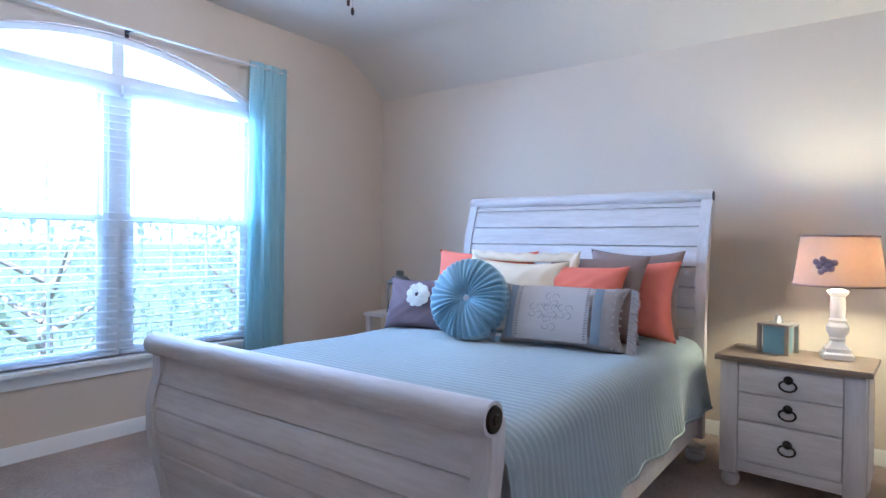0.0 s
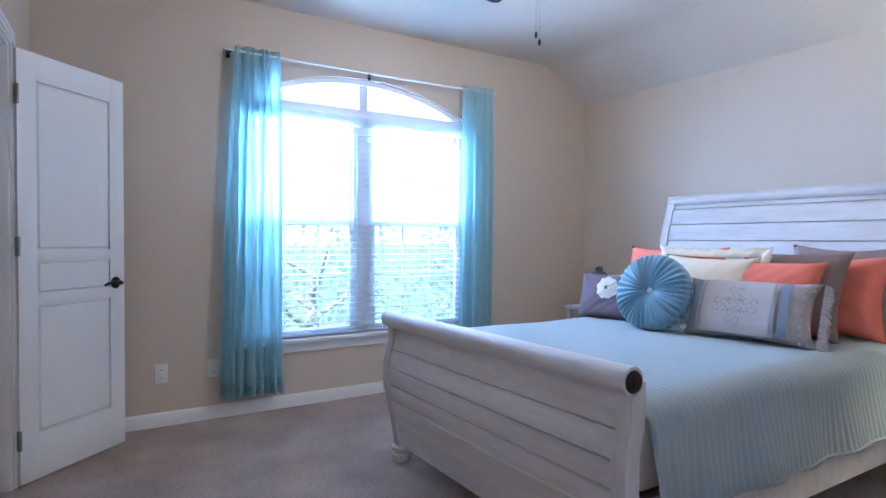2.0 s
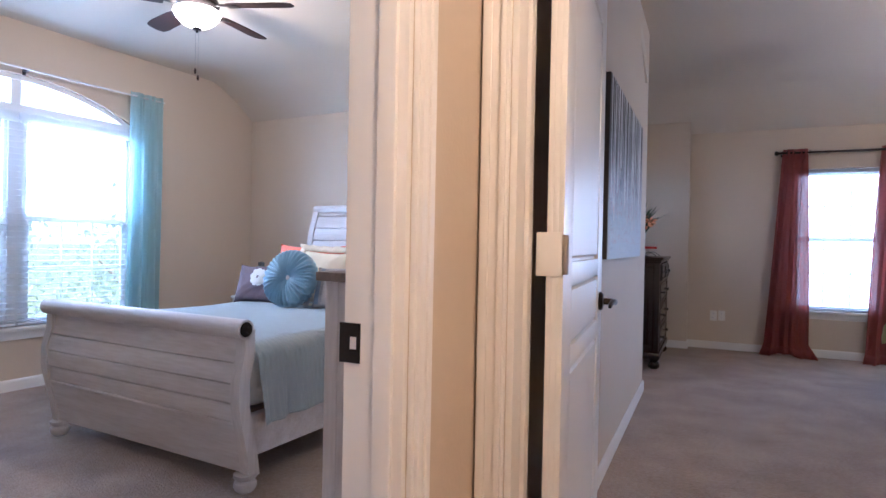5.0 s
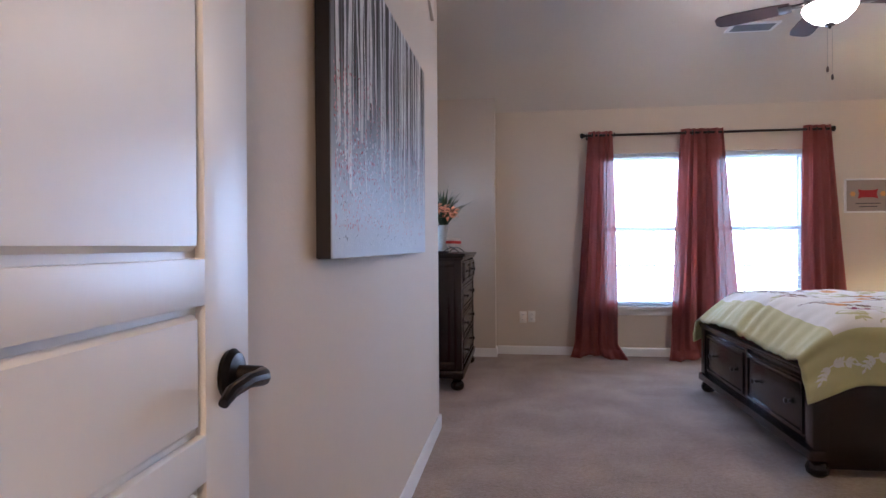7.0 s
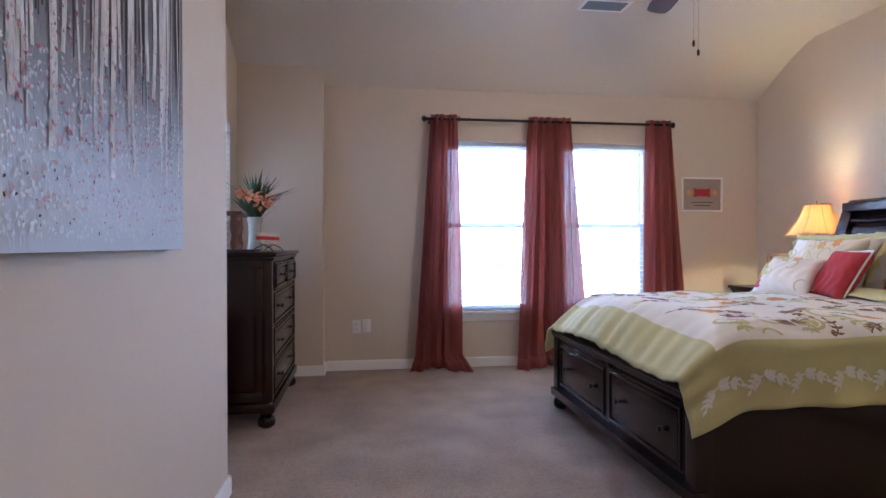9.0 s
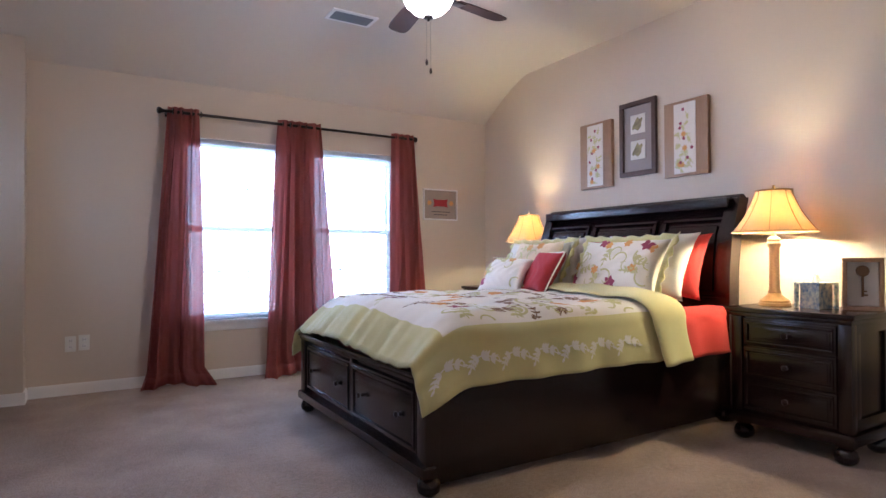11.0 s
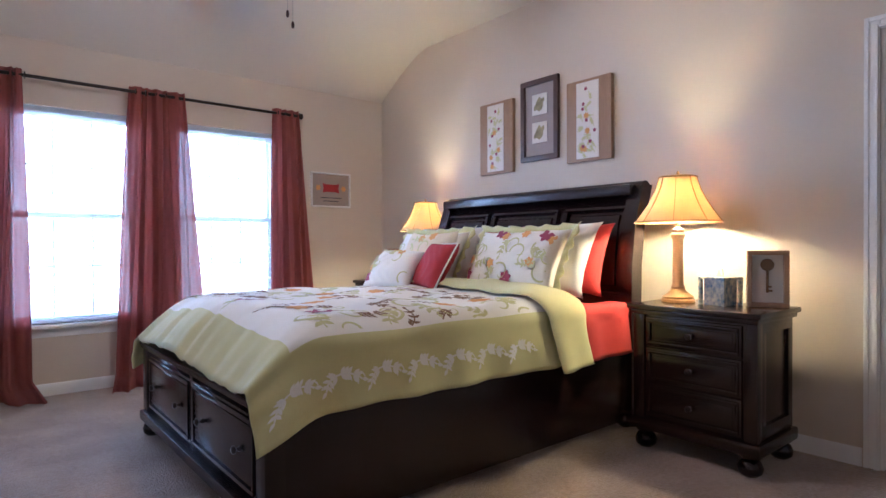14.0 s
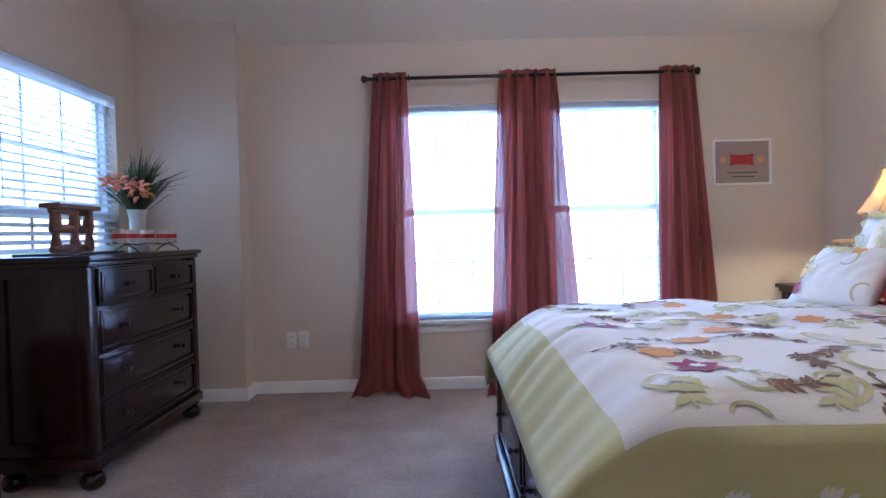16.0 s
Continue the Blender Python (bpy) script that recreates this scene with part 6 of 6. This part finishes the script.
ot = thing("storage_stool", "red patterned upholstered storage stool with padded lid", "stool", pose(0.19, 4.22, 0))
REDF = material("red_damask", (0.34, 0.055, 0.03), 0.8, dark=(0.17, 0.03, 0.018), scale=16, amount=0.9, bump=0.25, bump_scale=150)
part("body", box(0.0, 0.245, -0.20, 0.20, 0.02, 0.56, 0.03), REDF, ot)
part("lid", box(-0.005, 0.255, -0.21, 0.21, 0.565, 0.655, 0.04), REDF, ot)
for a in (0.03, 0.20):
    for b in (-0.16, 0.16):
        part("foot", box(a - 0.02, a + 0.02, b - 0.02, b + 0.02, 0, 0.022, 0.003), ESPRESSO, ot)


# ---- outside ----
solid("ground", box(-400, 400, -400, 400, -3.35, -3.05), GRASS, "mown lawn below the windows", "ground", "structure", smooth=0)


def tree(x, y, h, r, seed):
    c = thing("tree", "leafy garden tree in bright daylight", "tree", pose(x, y, -3.05), "garden trees")
    rn = random.Random(seed)
    tr = bmesh.new()
    tube([(0, 0, 0), (0.05, 0.03, h * 0.3), (-0.04, 0.05, h * 0.6), (0.02, 0, h * 0.85)], [0.16, 0.12, 0.08, 0.03], 9, tr)
    tips = []
    for k in range(11):
        a, z0 = k * 2.4, h * (0.3 + 0.05 * k)
        tip = (r * 0.7 * math.cos(a), r * 0.7 * math.sin(a), z0 + r * 0.55)
        tube([(0, 0, z0), (tip[0] * 0.5, tip[1] * 0.5, z0 + r * 0.2), tip], [0.06, 0.04, 0.015], 6, tr)
        tips.append(tip)
    part("trunk", tr, BARK, c)
    verts, faces = [], []
    for k in range(1100):
        tip = tips[k % len(tips)]
        p = Vector((tip[0] + rn.gauss(0, r * 0.30), tip[1] + rn.gauss(0, r * 0.30), tip[2] + rn.gauss(0, r * 0.28)))
        q = Euler((rn.uniform(0, 6.3), rn.uniform(0, 6.3), rn.uniform(0, 6.3))).to_matrix()
        s = rn.uniform(0.05, 0.11)
        i = len(verts)
        verts += [p + q @ Vector(v) * s for v in ((-1, 0, 0), (0, -0.5, 0.12), (1, 0, 0), (0, 0.5, 0.12))]
        faces.append((i, i + 1, i + 2, i + 3))
    me = bpy.data.meshes.new("crown")
    me.from_pydata(verts, [], faces)
    me.materials.append(FOLIAGE)
    ob = new("crown", me)
    ob.parent = c
    tagged(ob, "bright green leaves", kind="stuff")
    return c


t1 = tree(-9.5, 0.4, 4.4, 1.7, 1)
for x, y in ((-10.5, 3.9), (-9.0, 7.0), (-12.5, -2.0), (-13.0, 1.8), (-12.0, 9.5)):
    copy_thing(t1, pose(x, y, -3.05, 0, 0, x * 37) @ Matrix.Scale(1.0, 4))
fence = thing("garden_fence", "pale wooden garden fence beyond the lawn", "fence", pose(0, 15.5, -3.05))
PALE = material("pale_fence_wood", (0.42, 0.36, 0.29), 0.8, scale=4, amount=0.4, stretch=(2, 2, 0.3), per_piece=0.1)
me = finish(box(-0.07, 0.07, -0.01, 0.01, 0, 1.85), "board", PALE)
for k in range(110):
    shared("board", me, fence, pose(-8 + 0.147 * k, 0, 0))
for z in (0.4, 1.5):
    part("rail", box(-8, 8.2, 0.012, 0.05, z, z + 0.09), PALE, fence)
